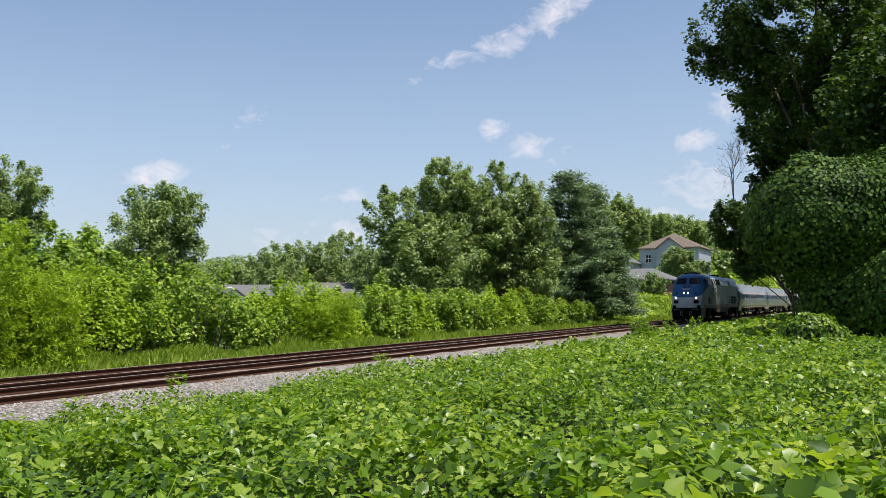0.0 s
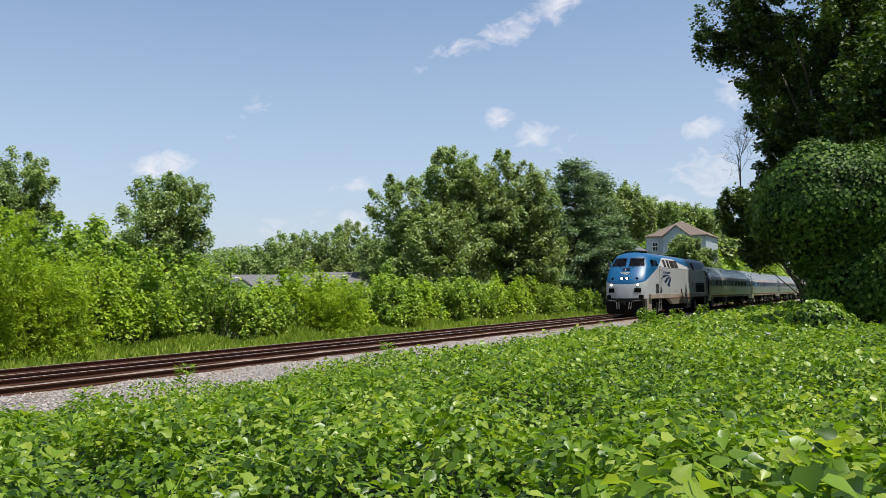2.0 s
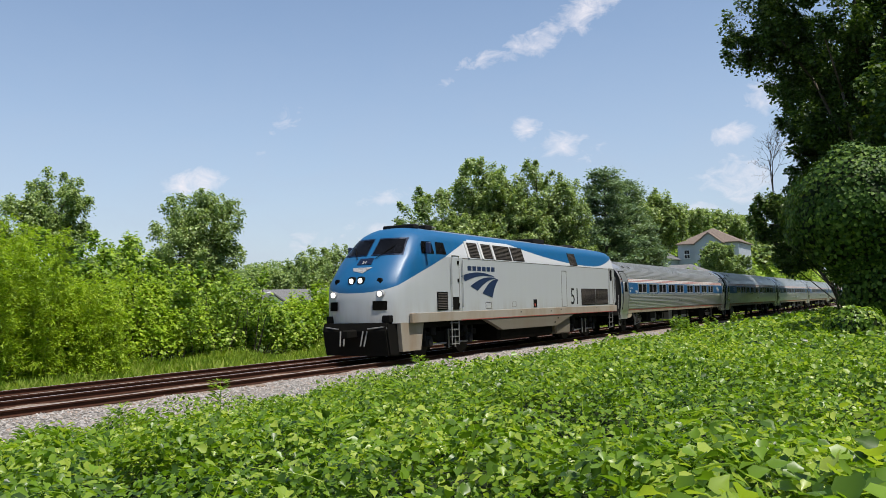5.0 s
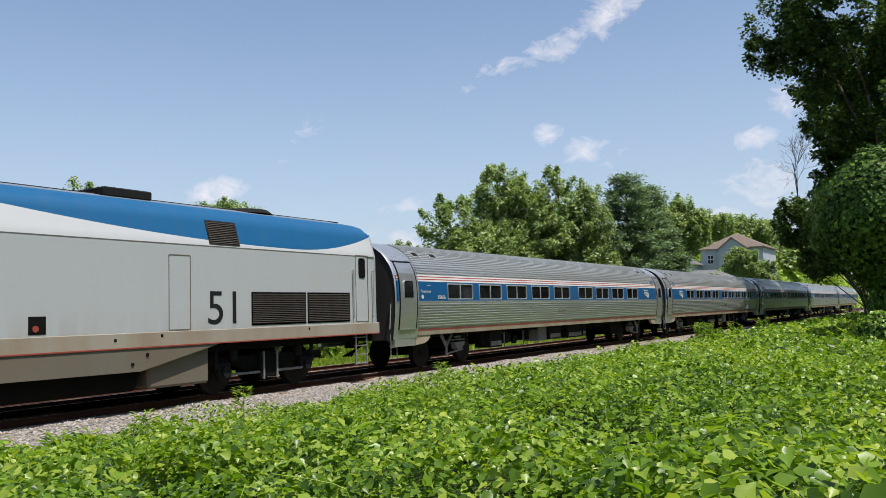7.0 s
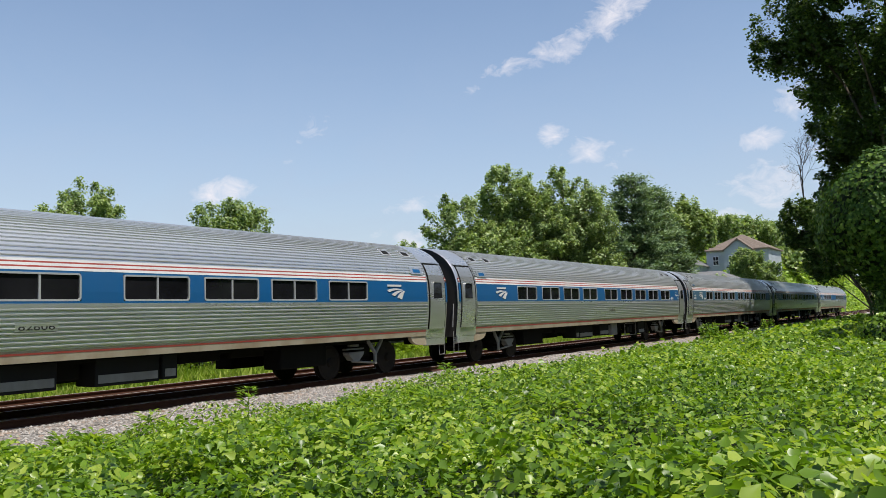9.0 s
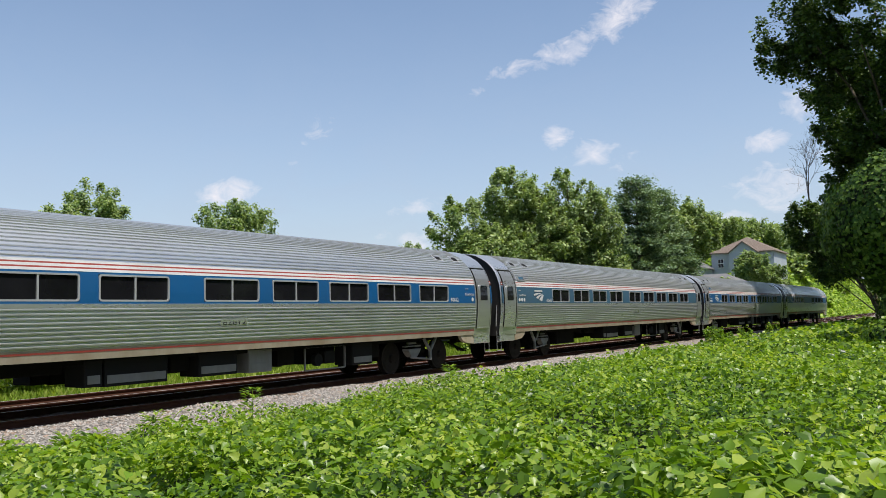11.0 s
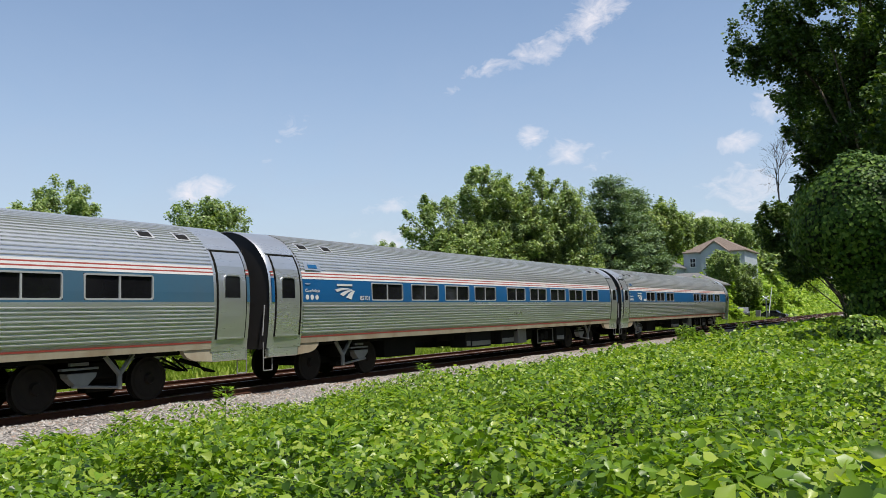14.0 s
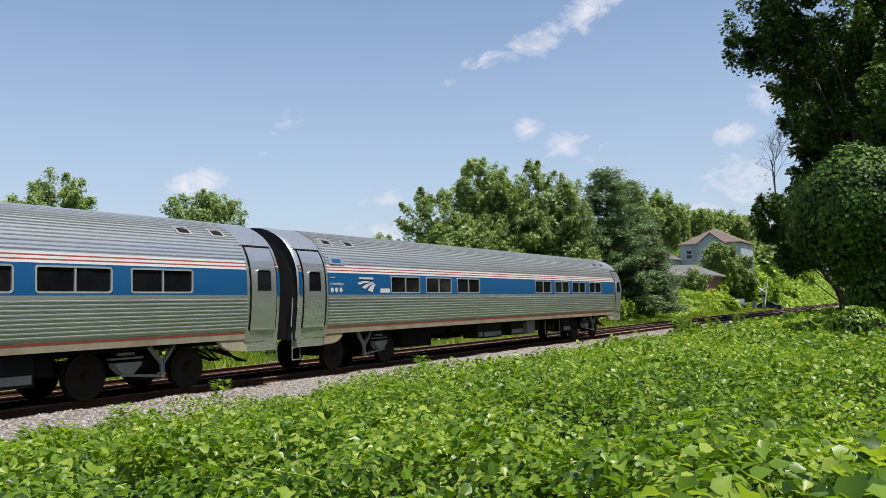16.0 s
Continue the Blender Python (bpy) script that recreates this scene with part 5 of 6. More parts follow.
def weed(x, y, h, seed, name="weed_shoot"):
    """An upright leafy shoot."""
    rng = np.random.RandomState(seed)
    z0 = float(vine_z(x, y)) - 0.2
    t = thing(name, "upright leafy green weed shoot among the vines", "weed", "weeds at the ballast edge", pose(x, y, z0))
    bm = rod(bmesh.new(), (0, 0, -0.3), (0.03, 0.02, h), 0.012, 5, 0.004)
    part("stem", bm, M_BAMBOO, t)
    n = int(30 + 70 * h)
    z = rng.uniform(0.2, 1.0, n) ** 0.7 * h
    a = rng.uniform(0, 2 * np.pi, n)
    al = np.stack([np.cos(a), np.sin(a), rng.uniform(0.1, 0.6, n)], 1)
    pos = np.stack([0.04 * np.cos(a), 0.04 * np.sin(a), z], 1) + al * 0.1 * rng.uniform(0, 1, (n, 1))
    v, f = leaves(rng, pos, np.stack([-np.cos(a) * 0.5, -np.sin(a) * 0.5, np.ones(n)], 1), rng.uniform(0.10, 0.2, n) * (1.2 - 0.4 * z / h),
                  [(0, 0, 0), (0.45, 0.17, 0.05), (1.0, 0, -0.1), (0.45, -0.17, 0.05)], CARD_F, along=al)
    bulk("foliage", v, f, M_VINE, t)
    return t


def dry_stem(x, y, h, seed):
    """A pale dry stem that bends over, standing in the stones."""
    rng = np.random.RandomState(seed)
    z0 = float(ballast_z(np.array(x), np.array(y)))
    t = thing("dry_weed", "pale dry weed stem bending over the ballast", "weed", "dry weeds", pose(x, y, z0))
    bm = bmesh.new()
    p, a = np.array([0.0, 0, -0.05]), rng.uniform(-0.5, 0.5)
    for k in range(9):
        q = p + np.array([math.sin(a) * 0.8, math.sin(a) * 0.25, math.cos(a)]) * h * 0.2
        rod(bm, p, q, 0.008, 5, 0.007)
        p, a = q, a + rng.uniform(0.15, 0.55)
        if q[2] < 0.0:
            break
    part("stem", bm, M_TRIM_DRY, t)


M_TRIM_DRY = rough_ground("dry_stem", [(0.3, (0.40, 0.36, 0.27)), (0.7, (0.58, 0.54, 0.44))], 8.0)


def vine_mound(label, lobes, per_m2, leaf, mat, seed, name, trunk=True, at=(0, 0, 0), group="vine-covered trees"):
    """A tree or stump wholly wrapped in vines: leaves laid over rounded lobes, solid shade-dark cores within."""
    rng = np.random.RandomState(seed)
    t = thing(name, label, "vine-covered tree" if trunk else "bush", group, pose(*at))
    P, N = [], []
    L = np.array(lobes, float)
    for k, (cx, cy, cz, rx, ry, rz) in enumerate(L):
        area = 4 * math.pi * ((rx * ry) ** 1.6 / 3 + (rx * rz) ** 1.6 / 3 + (ry * rz) ** 1.6 / 3) ** (1 / 1.6)
        n = int(area * per_m2)
        d = unit(rng.normal(size=(n, 3)))
        bump = 1 + 0.05 * np.sin(d[:, 0] * 9 + k) + 0.05 * np.sin(d[:, 1] * 8 + 2 * k) + 0.05 * np.sin(d[:, 2] * 10 + d[:, 0] * 5)
        p = d * np.array([rx, ry, rz]) * (bump * rng.uniform(0.90, 1.03, n))[:, None] + np.array([cx, cy, cz])
        ok = np.ones(n, bool)
        for j, (ax, ay, az, bx, by, bz) in enumerate(L):
            if j != k:
                q = (p - np.array([ax, ay, az])) / np.array([bx, by, bz])
                ok &= np.sum(q * q, 1) > 0.72
        ok &= p[:, 2] > -0.2
        P.append(p[ok])
        N.append((d / np.array([rx, ry, rz]) * rx)[ok])
    P, N = np.concatenate(P), np.concatenate(N)
    nrm = unit(N) * 1.0 + rng.normal(size=P.shape) * 0.24 + np.array([0, 0, 0.02])
    v, f = leaves(rng, P, nrm, leaf * rng.uniform(0.55, 1.35, len(P)), LEAF, LEAF_F, droop=1.2)
    bulk("foliage", v, f, mat, t)
    # filler lobes, coloured near black for the shaded depth behind the leaves
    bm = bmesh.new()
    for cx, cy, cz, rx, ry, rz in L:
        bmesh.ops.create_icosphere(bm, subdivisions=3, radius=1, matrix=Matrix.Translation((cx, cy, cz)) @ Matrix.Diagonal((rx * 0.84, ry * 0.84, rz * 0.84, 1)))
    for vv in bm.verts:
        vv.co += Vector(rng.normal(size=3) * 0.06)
    part("shade_core", bm, M_GAP_SHADE, t)
    if trunk:
        bm = bmesh.new()
        for cx, cy, cz, rx, ry, rz in L:
            rod(bm, (cx, cy, -0.4), (cx, cy, cz), 0.2, 7, 0.1)
        part("trunk", bm, M_BARK, t)
    return t


def grass_strip():
    rng = np.random.RandomState(5)
    V, F, base = [], [], 0
    for x0, x1, y0, y1, n, h in ((8, 60, 6.0, 9.8, 42000, 0.75), (60, 140, 5.8, 12.5, 16000, 0.7), (-45, 8, 5.9, 9, 4000, 0.6), (95, 160, 10, 40, 12000, 0.9)):
        x, y = rng.uniform(x0, x1, n), y0 + (y1 - y0) * rng.uniform(0, 1, n) ** 0.8
        pos = np.stack([x, y, ground_z(x, y) - 0.03], 1)
        al = rng.normal(size=(n, 3)) * 0.28 + np.array([0, 0, 1.0])
        a = rng.uniform(0, 2 * np.pi, n)
        hh = h * rng.uniform(0.45, 1.15, n) * (0.75 + 0.35 * lumps(x, y, 0.9, 8))
        v, f = leaves(rng, pos, np.stack([np.cos(a), np.sin(a), 0.1 + 0 * a], 1), hh, [(0, 0.07, 0), (0.55, 0.06, 0.04), (1.0, 0, -0.2), (0, -0.07, 0)],
                      [(0, 1, 2, 3)], along=al)
        V.append(v)
        F.append(f + base)
        base += len(v)
    tagged(bulk("tall_grass", np.concatenate(V), np.concatenate(F), M_GRASS), "tall yellow-green grass beside the far track", "grass", kind="stuff")


def hillside_vines():
    """Rough growth over the rise and the cutting beyond the crossing."""
    rng = np.random.RandomState(19)
    n = 62000
    x, y = rng.uniform(76, 235, n), 7.0 + 36 * rng.uniform(0, 1, n) ** 1.4
    x[:16000], y[:16000] = rng.uniform(150, 215, 16000), rng.uniform(5.8, 24, 16000)
    x[-20000:], y[-20000:] = rng.uniform(200, 330, 20000), rng.uniform(5.8, 30, 20000)
    keep = ~((x > 130) & (x < 153) & (y < 13.5)) & (y > 9.0 - 3 * sstep(150, 158, x) - 0.3 * lumps(x, y, 0.7, 3))
    x, y = x[keep], y[keep]
    z = ground_z(x, y) + (0.35 + 0.45 * np.maximum(0, lumps(x, y, 0.45, 17))) * rng.uniform(0.2, 1.1, len(x)) * (1 + 1.2 * sstep(150, 170, x))
    nrm = rng.normal(size=(len(x), 3)) * 0.55 + np.array([-0.2, -0.3, 0.9])
    v, f = leaves(rng, np.stack([x, y, z], 1), nrm, 0.62 * rng.uniform(0.5, 1.4, len(x)), LEAF, LEAF_F, droop=0.3)
    tagged(bulk("hillside_vines", v, f, M_BUSH), "bright green vines over the rise beyond the tracks", "vines", kind="stuff")
    for k, (bx, by, h, w) in enumerate(((150, 17, 4.5, 3.0), (158, 13, 4.2, 2.6), (163, 10.5, 3.8, 2.4), (155, 21, 5.5, 3.5), (170, 11.5, 4.5, 2.8), (180, 9.5, 4, 2.6), (129, 12.5, 1.5, 1.6), (121, 9.3, 1.0, 1.5), (250, 17, 6, 5), (240, 14, 5, 4), (262, 21, 6, 5), (225, 15, 5, 4), (272, 17, 6, 5))):
        bush("vine-covered shrub on the slope", bx, by, w, w * 0.8, h, M_BUSH, 330 + k, 3500, 0.42, group="shrubs on the slope")


def far_woods():
    """Tree line that closes the distance all round."""
    rng = np.random.RandomState(9)
    P = []
    for k in range(420):
        a = radians(rng.uniform(-180, 180)) if k < 200 else radians(rng.uniform(22, 84))
        r = rng.uniform(190, 330)
        x, y = r * math.sin(a), -15 + r * math.cos(a)
        if abs(y - 2) < 14 or (32 < math.degrees(a) < 64 and r < 270):
            continue
        h = rng.uniform(6, 10) + (0 if 60 < math.degrees(a) < 84 else 0) - (5 if 20 < math.degrees(a) < 62 else 0)
        m = 420
        d = unit(rng.normal(size=(m, 3))) * rng.uniform(0.4, 1, (m, 1)) * np.array([6, 6, h / 2])
        P.append(d + np.array([x, y, float(ground_z(x, y)) + h / 2 - 0.5]))
    P = np.concatenate(P)
    v, f = leaves(rng, P, rng.normal(size=P.shape) * 0.6 + np.array([0, -0.2, 0.9]), 0.95 * rng.uniform(0.5, 1.3, len(P)))
    tagged(bulk("far_woods", v, f, M_OAK), "distant green tree line around the place", "woods", kind="stuff")


def woods_behind():
    """Woods on the near side, behind the viewer and along the bank."""
    rng = np.random.RandomState(23)
    P = []
    for k in range(150):
        x, y = rng.uniform(-110, 190), rng.uniform(-62, -38)
        h = rng.uniform(9, 16)
        m = 170
        d = unit(rng.normal(size=(m, 3))) * rng.uniform(0.4, 1, (m, 1)) * np.array([4.5, 4.5, h / 2])
        P.append(d + np.array([x, y, h / 2]))
    P = np.concatenate(P)
    v, f = leaves(rng, P, rng.normal(size=P.shape) + np.array([0, 0, 0.5]), 1.5 * rng.uniform(0.5, 1.3, len(P)))
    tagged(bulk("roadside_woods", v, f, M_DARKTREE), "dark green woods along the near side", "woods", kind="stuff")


def bank_woods():
    """Dark woods farther along the near side of the line."""
    rng = np.random.RandomState(29)
    P = []
    for k in range(90):
        x, y = rng.uniform(104, 330), rng.uniform(-32, -14)
        h = rng.uniform(9, 17)
        m = 170
        d = unit(rng.normal(size=(m, 3))) * rng.uniform(0.4, 1, (m, 1)) * np.array([4.0, 3.5, h / 2])
        P.append(d + np.array([x, y, float(ground_z(x, y)) + h / 2 - 0.5]))
    P = np.concatenate(P)
    v, f = leaves(rng, P, rng.normal(size=P.shape) + np.array([0, 0, 0.5]), 1.3 * rng.uniform(0.5, 1.3, len(P)))
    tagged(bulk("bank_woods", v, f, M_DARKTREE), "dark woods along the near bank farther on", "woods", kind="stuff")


def stones():
    """Loose ballast lying on the bed where it is seen close by."""
    rng = np.random.RandomState(15)
    n = 15000
    x = rng.uniform(5, 34, n)
    y = rng.uniform(-3.3, -1.0, n)
    m = 3500
    x = np.concatenate([x, rng.uniform(7, 34, m)])
    y = np.concatenate([y, rng.uniform(1.0, 2.8, m)])
    n += m
    pos = np.stack([x, y, ballast_z(x, y) + 0.005], 1)
    T = np.array([(0, 0, 1), (1, 0, 0), (0, 1, 0), (-1, 0, 0), (0, -1, 0)], float)
    S = rng.uniform(0.018, 0.042, (n, 1, 1)) * (0.7 + 0.6 * rng.uniform(size=(n, 5, 1)))
    a = rng.uniform(0, 6.28, n)
    c, s = np.cos(a)[:, None], np.sin(a)[:, None]
    R = np.stack([T[:, 0] * c - T[:, 1] * s, T[:, 0] * s + T[:, 1] * c, np.tile(T[:, 2], (n, 1)) * 0.8], 2)
    P = pos[:, None] + R * S
    F = (np.arange(n) * 5)[:, None, None] + np.array([(0, 1, 2), (0, 2, 3), (0, 3, 4), (0, 4, 1)])[None]
    tagged(bulk("loose_ballast", P.reshape(-1, 3), F.reshape(-1, 3), M_STONE), "loose pale grey crushed stones beside the rails", "ballast", kind="stuff")


def plant_all():
    vine_carpet()
    vine_tendrils()
    for k, (x, y, h) in enumerate(((11.4, -3.75, 0.55), (9.3, -3.6, 0.4), (43.5, -3.9, 1.15), (44.6, -4.1, 0.9), (60, -3.6, 0.9), (52, -3.5, 0.8), (8.6, -4.2, 0.4), (18.2, -3.9, 0.35), (13.6, -4.4, 0.4))):
        weed(x, y, h, 60 + k)
    shoots = [weed(5.2, -5.2, 0.26, 81), weed(6.4, -6.1, 0.32, 82), weed(8.2, -5.0, 0.24, 83)]
    rng = random.Random(4)
    for k in range(46):
        x, y = rng.uniform(3.2, 14), rng.uniform(-11.5, -4.0)
        if x < 4.6 and y < -10:
            continue
        m = pose(x, y, float(vine_z(x, y)) - 0.16, rng.uniform(-12, 12), rng.uniform(-12, 12), rng.uniform(0, 360))
        copy_thing(shoots[k % 3], m)
    for k, (x, y, h) in enumerate(((8.4, -2.55, 0.34), (12.2, -2.5, 0.30), (12.9, -2.5, 0.26), (21.5, -2.6, 0.30), (23.2, -2.6, 0.28), (34, -2.6, 0.35), (10.4, -0.95, 0.16))):
        dry_stem(x, y, h, 500 + k)
    for k, (x, y, h) in enumerate(((43.5, -4.0, 1.25), (45.2, -4.2, 0.8), (59.0, -3.9, 1.1), (52.0, -3.8, 0.9))):
        bush("leafy vine-grown sapling at the ballast edge", x, y, 0.55, 0.4, h, M_VINE, 350 + k, 900, 0.14, "sapling", "saplings at the ballast edge")
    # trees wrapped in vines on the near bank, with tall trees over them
    vine_mound("tall tree smothered in vines, shade put into the leaf colour, lit on top", [(30.5, -13.6, 4.25, 2.6, 2.35, 2.3), (32.0, -16.2, 3.7, 3.4, 3.2, 3.3), (31.0, -14.3, 2.0, 2.4, 1.75, 3.0), (30, -16.6, 1.6, 2.6, 2.6, 2.6), (34, -19, 3.2, 4, 3.2, 3.6)],
               210, 0.115, M_VINE_SHADED, 3, "vine_covered_tree")
    vine_mound("small rounded bush wrapped in vines", [(0, 0, 0.50, 0.74, 0.74, 0.60), (0.15, -0.35, 0.35, 0.6, 0.6, 0.5)], 380, 0.09, M_VINE, 4, "vine_bush", False, (24.2, -13.6, 0.28))
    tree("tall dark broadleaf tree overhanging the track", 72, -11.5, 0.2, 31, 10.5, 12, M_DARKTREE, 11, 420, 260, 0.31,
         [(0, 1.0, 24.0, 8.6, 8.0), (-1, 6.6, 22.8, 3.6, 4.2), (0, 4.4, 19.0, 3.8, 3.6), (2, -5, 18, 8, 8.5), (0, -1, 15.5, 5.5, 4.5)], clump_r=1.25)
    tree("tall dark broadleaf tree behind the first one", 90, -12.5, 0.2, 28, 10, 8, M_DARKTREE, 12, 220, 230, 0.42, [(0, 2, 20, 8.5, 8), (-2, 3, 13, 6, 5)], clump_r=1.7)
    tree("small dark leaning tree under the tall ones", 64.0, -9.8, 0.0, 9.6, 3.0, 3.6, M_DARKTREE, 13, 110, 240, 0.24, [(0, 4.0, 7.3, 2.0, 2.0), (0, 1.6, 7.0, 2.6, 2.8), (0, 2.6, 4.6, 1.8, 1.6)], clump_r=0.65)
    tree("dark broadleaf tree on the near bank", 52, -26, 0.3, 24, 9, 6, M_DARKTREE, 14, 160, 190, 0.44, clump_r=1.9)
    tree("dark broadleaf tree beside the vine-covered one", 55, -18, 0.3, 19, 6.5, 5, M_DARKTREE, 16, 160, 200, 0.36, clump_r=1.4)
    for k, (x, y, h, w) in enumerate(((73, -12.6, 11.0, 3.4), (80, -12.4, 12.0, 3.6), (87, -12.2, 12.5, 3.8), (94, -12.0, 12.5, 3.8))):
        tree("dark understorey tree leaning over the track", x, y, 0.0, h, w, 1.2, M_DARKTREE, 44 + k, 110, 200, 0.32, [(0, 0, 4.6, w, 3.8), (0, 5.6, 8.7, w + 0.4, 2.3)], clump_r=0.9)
    # far side of the line
    tree("round-headed broadleaf tree with light green leaves", 31.0, 17.4, -0.4, 9.4, 3.0, 2.2, M_OAK, 21, 260, 180, 0.15, [(0.3, 0, 6.6, 2.0, 2.1), (-1.2, 0, 5.0, 1.8, 2.2), (1.0, 0, 4.6, 1.6, 2.0), (-0.2, 0, 2.8, 1.6, 1.8)], clump_r=0.58)
    tree("broadleaf tree with open crown", 34.2, 34.4, 0, 11.6, 3.6, 4, M_OAK, 22, 190, 180, 0.19, [(0.4, 0, 9.0, 2.2, 2.4), (-2.2, 0, 7.2, 2.6, 2.6), (1.6, 0, 6.4, 2.2, 2.2)], clump_r=0.68)
    tree("large spreading sycamore with light green crown", 61.5, 17.6, -0.4, 15.6, 5.4, 2.5, M_OAK, 23, 560, 190, 0.23, [(0.2, -0.4, 11.2, 3.1, 3.9), (-3.4, 1.6, 8.6, 3.4, 3.4), (1.2, -2.2, 10.2, 2.6, 3.6), (0.8, 0, 7.0, 5.0, 5.0), (-2.6, -0.5, 5.0, 5.6, 4.0), (2.8, -1.5, 9.6, 2.8, 4)], clump_r=0.8)
    tree("large sycamore with pointed light green crown", 66.0, 13.4, -0.4, 15.2, 4.4, 1.8, M_OAK, 24, 520, 190, 0.22, [(-0.2, 0.2, 11.0, 2.6, 3.9), (1.0, -2.2, 9.4, 2.4, 3.6), (0.8, 0, 7.4, 4.0, 4.6), (2.4, -0.8, 4.6, 4.0, 3.8), (-2.0, 1.0, 7.4, 3.2, 4.4)], clump_r=0.75)
    pine("tall blue-green white pine", 81.0, 12.6, -0.4, 15.8, 4.6, 31)
    pine("tall white pine beside another", 87.0, 12.2, -0.2, 15.0, 4.2, 32)
    pine("white pine behind the others", 86.5, 11.0, 0.0, 11.0, 3.2, 33)
    tree("broadleaf tree behind the pines", 104, 14.4, 0.8, 14.6, 4.6, 6, M_OAK, 25, 200, 200, 0.32, clump_r=1.0)
    tree("rounded tree in front of the white house", 148, 15.8, 1.2, 10.4, 3.1, 3.6, M_OAK, 26, 110, 170, 0.36, clump_r=0.9)
    tree("leafy tree below the white house", 156, 13.9, 0.4, 9.4, 2.9, 1.0, M_OAK, 29, 110, 160, 0.34, clump_r=0.85)
    tree("small tree before the brick building", 118, 12.8, 1.2, 4.6, 2.3, 1.0, M_OAK, 27, 50, 130, 0.26, clump_r=0.6)
    bare_tree("leafless grey twiggy tree", 73, -10.4, 0.0, 14.5, 28)
    for k, (az, r, h, w) in enumerate(((47.9, 95, 7.5, 3.2), (50.6, 105, 9.4, 4.2), (52.2, 118, 12.0, 4.6), (54.1, 116, 10.8, 3.6), (55.6, 120, 12.2, 4.6), (57.4, 112, 10.2, 3.4), (41.0, 80, 8.0, 4.0), (38.6, 70, 7.5, 3.0), (59.2, 105, 9.0, 3.5))):
        x, y = r * math.sin(radians(az)), -15.25 + r * math.cos(radians(az))
        tree("middle-distance broadleaf tree with open crown", x, y, float(ground_z(x, y)) - 0.2, h, w, h * 0.3, M_OAK, 70 + k, 85, 110, 0.30, clump_r=0.8)
    for k, (az, r, h, w) in enumerate(((76.2, 195, 9, 6.5), (78.0, 215, 10, 7), (79.6, 215, 10, 6.5), (81.0, 195, 8, 6), (74.6, 185, 11, 6))):
        x, y = r * math.sin(radians(az)), -15.25 + r * math.cos(radians(az))
        tree("distant tree on the rise", x, y, float(ground_z(x, y)) - 0.3, h, w, 3, M_OAK, 90 + k, 90, 130, 0.5, clump_r=1.5)
    # hedge along the far track
    rng = random.Random(8)
    k = 0
    for x in np.arange(17.5, 71, 2.35):
        h = 3.9 if x < 27 else 3.0 + 0.5 * math.sin(x * 0.8) + (0.4 if 40 < x < 48 else 0)
        kind = M_BAMBOO if rng.random() < 0.25 else M_BUSH
        bush("dense green trackside shrub with arching stems", x, 10.7 + rng.uniform(-0.4, 0.6), 1.75, 1.35, h, kind, 200 + k, 6800 if x < 45 else 4800, 0.15 if x < 40 else 0.19)
        k += 1
    for x, y, h in ((22, 13.5, 5.6), (26.5, 13.5, 5.2), (18.5, 13, 5.4), (24, 14.5, 5.8), (20.5, 13, 5.0), (39, 14, 3.7), (47, 14, 3.9), (55, 13.5, 3.6), (30.5, 14, 3.4), (72, 9.5, 2.6)):
        bush("tall leafy shrub behind the hedge", x, y, 2.3, 1.8, h, M_BUSH, 300 + k, 7000, 0.2)
        k += 1
    bamboo("tall feathery yellow-green bamboo clump", 15.6, 9.2, 1.5, 5.0, 401, 44)
    bamboo("feathery yellow-green bamboo clump", 17.9, 8.6, 1.0, 3.4, 402, 26)
    bamboo("feathery yellow-green bamboo clump", 33.5, 8.7, 1.3, 2.9, 403, 26)
    bamboo("feathery yellow-green bamboo clump", 12.2, 9.6, 1.6, 4.6, 404, 30)
    grass_strip()
    hillside_vines()
    far_woods()
    woods_behind()
    bank_woods()
    stones()


plant_all()


# ---- buildings, crossing and cars beyond the tracks ----
def brick_material():
    def build(n):
        v = here(n)
        b = n.add("ShaderNodeTexBrick", {"Vector": n.add("ShaderNodeMapping", {"Vector": v, "Rotation": (radians(90), 0, radians(90))}).outputs[0],
                                         "Color1": (0.22, 0.075, 0.05, 1), "Color2": (0.29, 0.11, 0.075, 1), "Mortar": (0.33, 0.29, 0.25, 1), "Scale": 4.4})
        return principled(n, n.mix(n.math("MULTIPLY", n.noise(v, 0.8), 0.35), b.outputs[0], (0.16, 0.07, 0.05)), 0.85, 0.0, spec=0.2)
    return surface("red_brick", build)


def siding_material():
    def build(n):
        v = here(n)
        z = n.add("ShaderNodeSeparateXYZ", {0: v}).outputs[2]
        lap = n.math("FRACT", n.math("MULTIPLY", z, 5.0))
        return principled(n, n.mix(n.noise(v, 0.5), (0.42, 0.45, 0.49), (0.35, 0.38, 0.42)), 0.6, 0.0, lap, 0.5, 0.02)
    return surface("white_lap_siding", build)


M_BRICK, M_SIDING = brick_material(), siding_material()
M_SHINGLE_B = rough_ground("brown_shingles", [(0.3, (0.13, 0.10, 0.08)), (0.7, (0.22, 0.175, 0.145))], 3.0)
M_SHINGLE_G = rough_ground("grey_shingles", [(0.3, (0.12, 0.118, 0.118)), (0.7, (0.20, 0.197, 0.195))], 3.0)
M_TRIM = paint("white_trim", (0.78, 0.78, 0.77), 0.5, 0.0, 0.2)
M_ASPHALT = rough_ground("asphalt", [(0.3, (0.04, 0.04, 0.042)), (0.7, (0.075, 0.075, 0.075))], 4.0)
M_CARBLACK = paint("black_car_paint", (0.012, 0.013, 0.016), 0.2, 0.0, 0.2, (0.1, 0.09, 0.08))
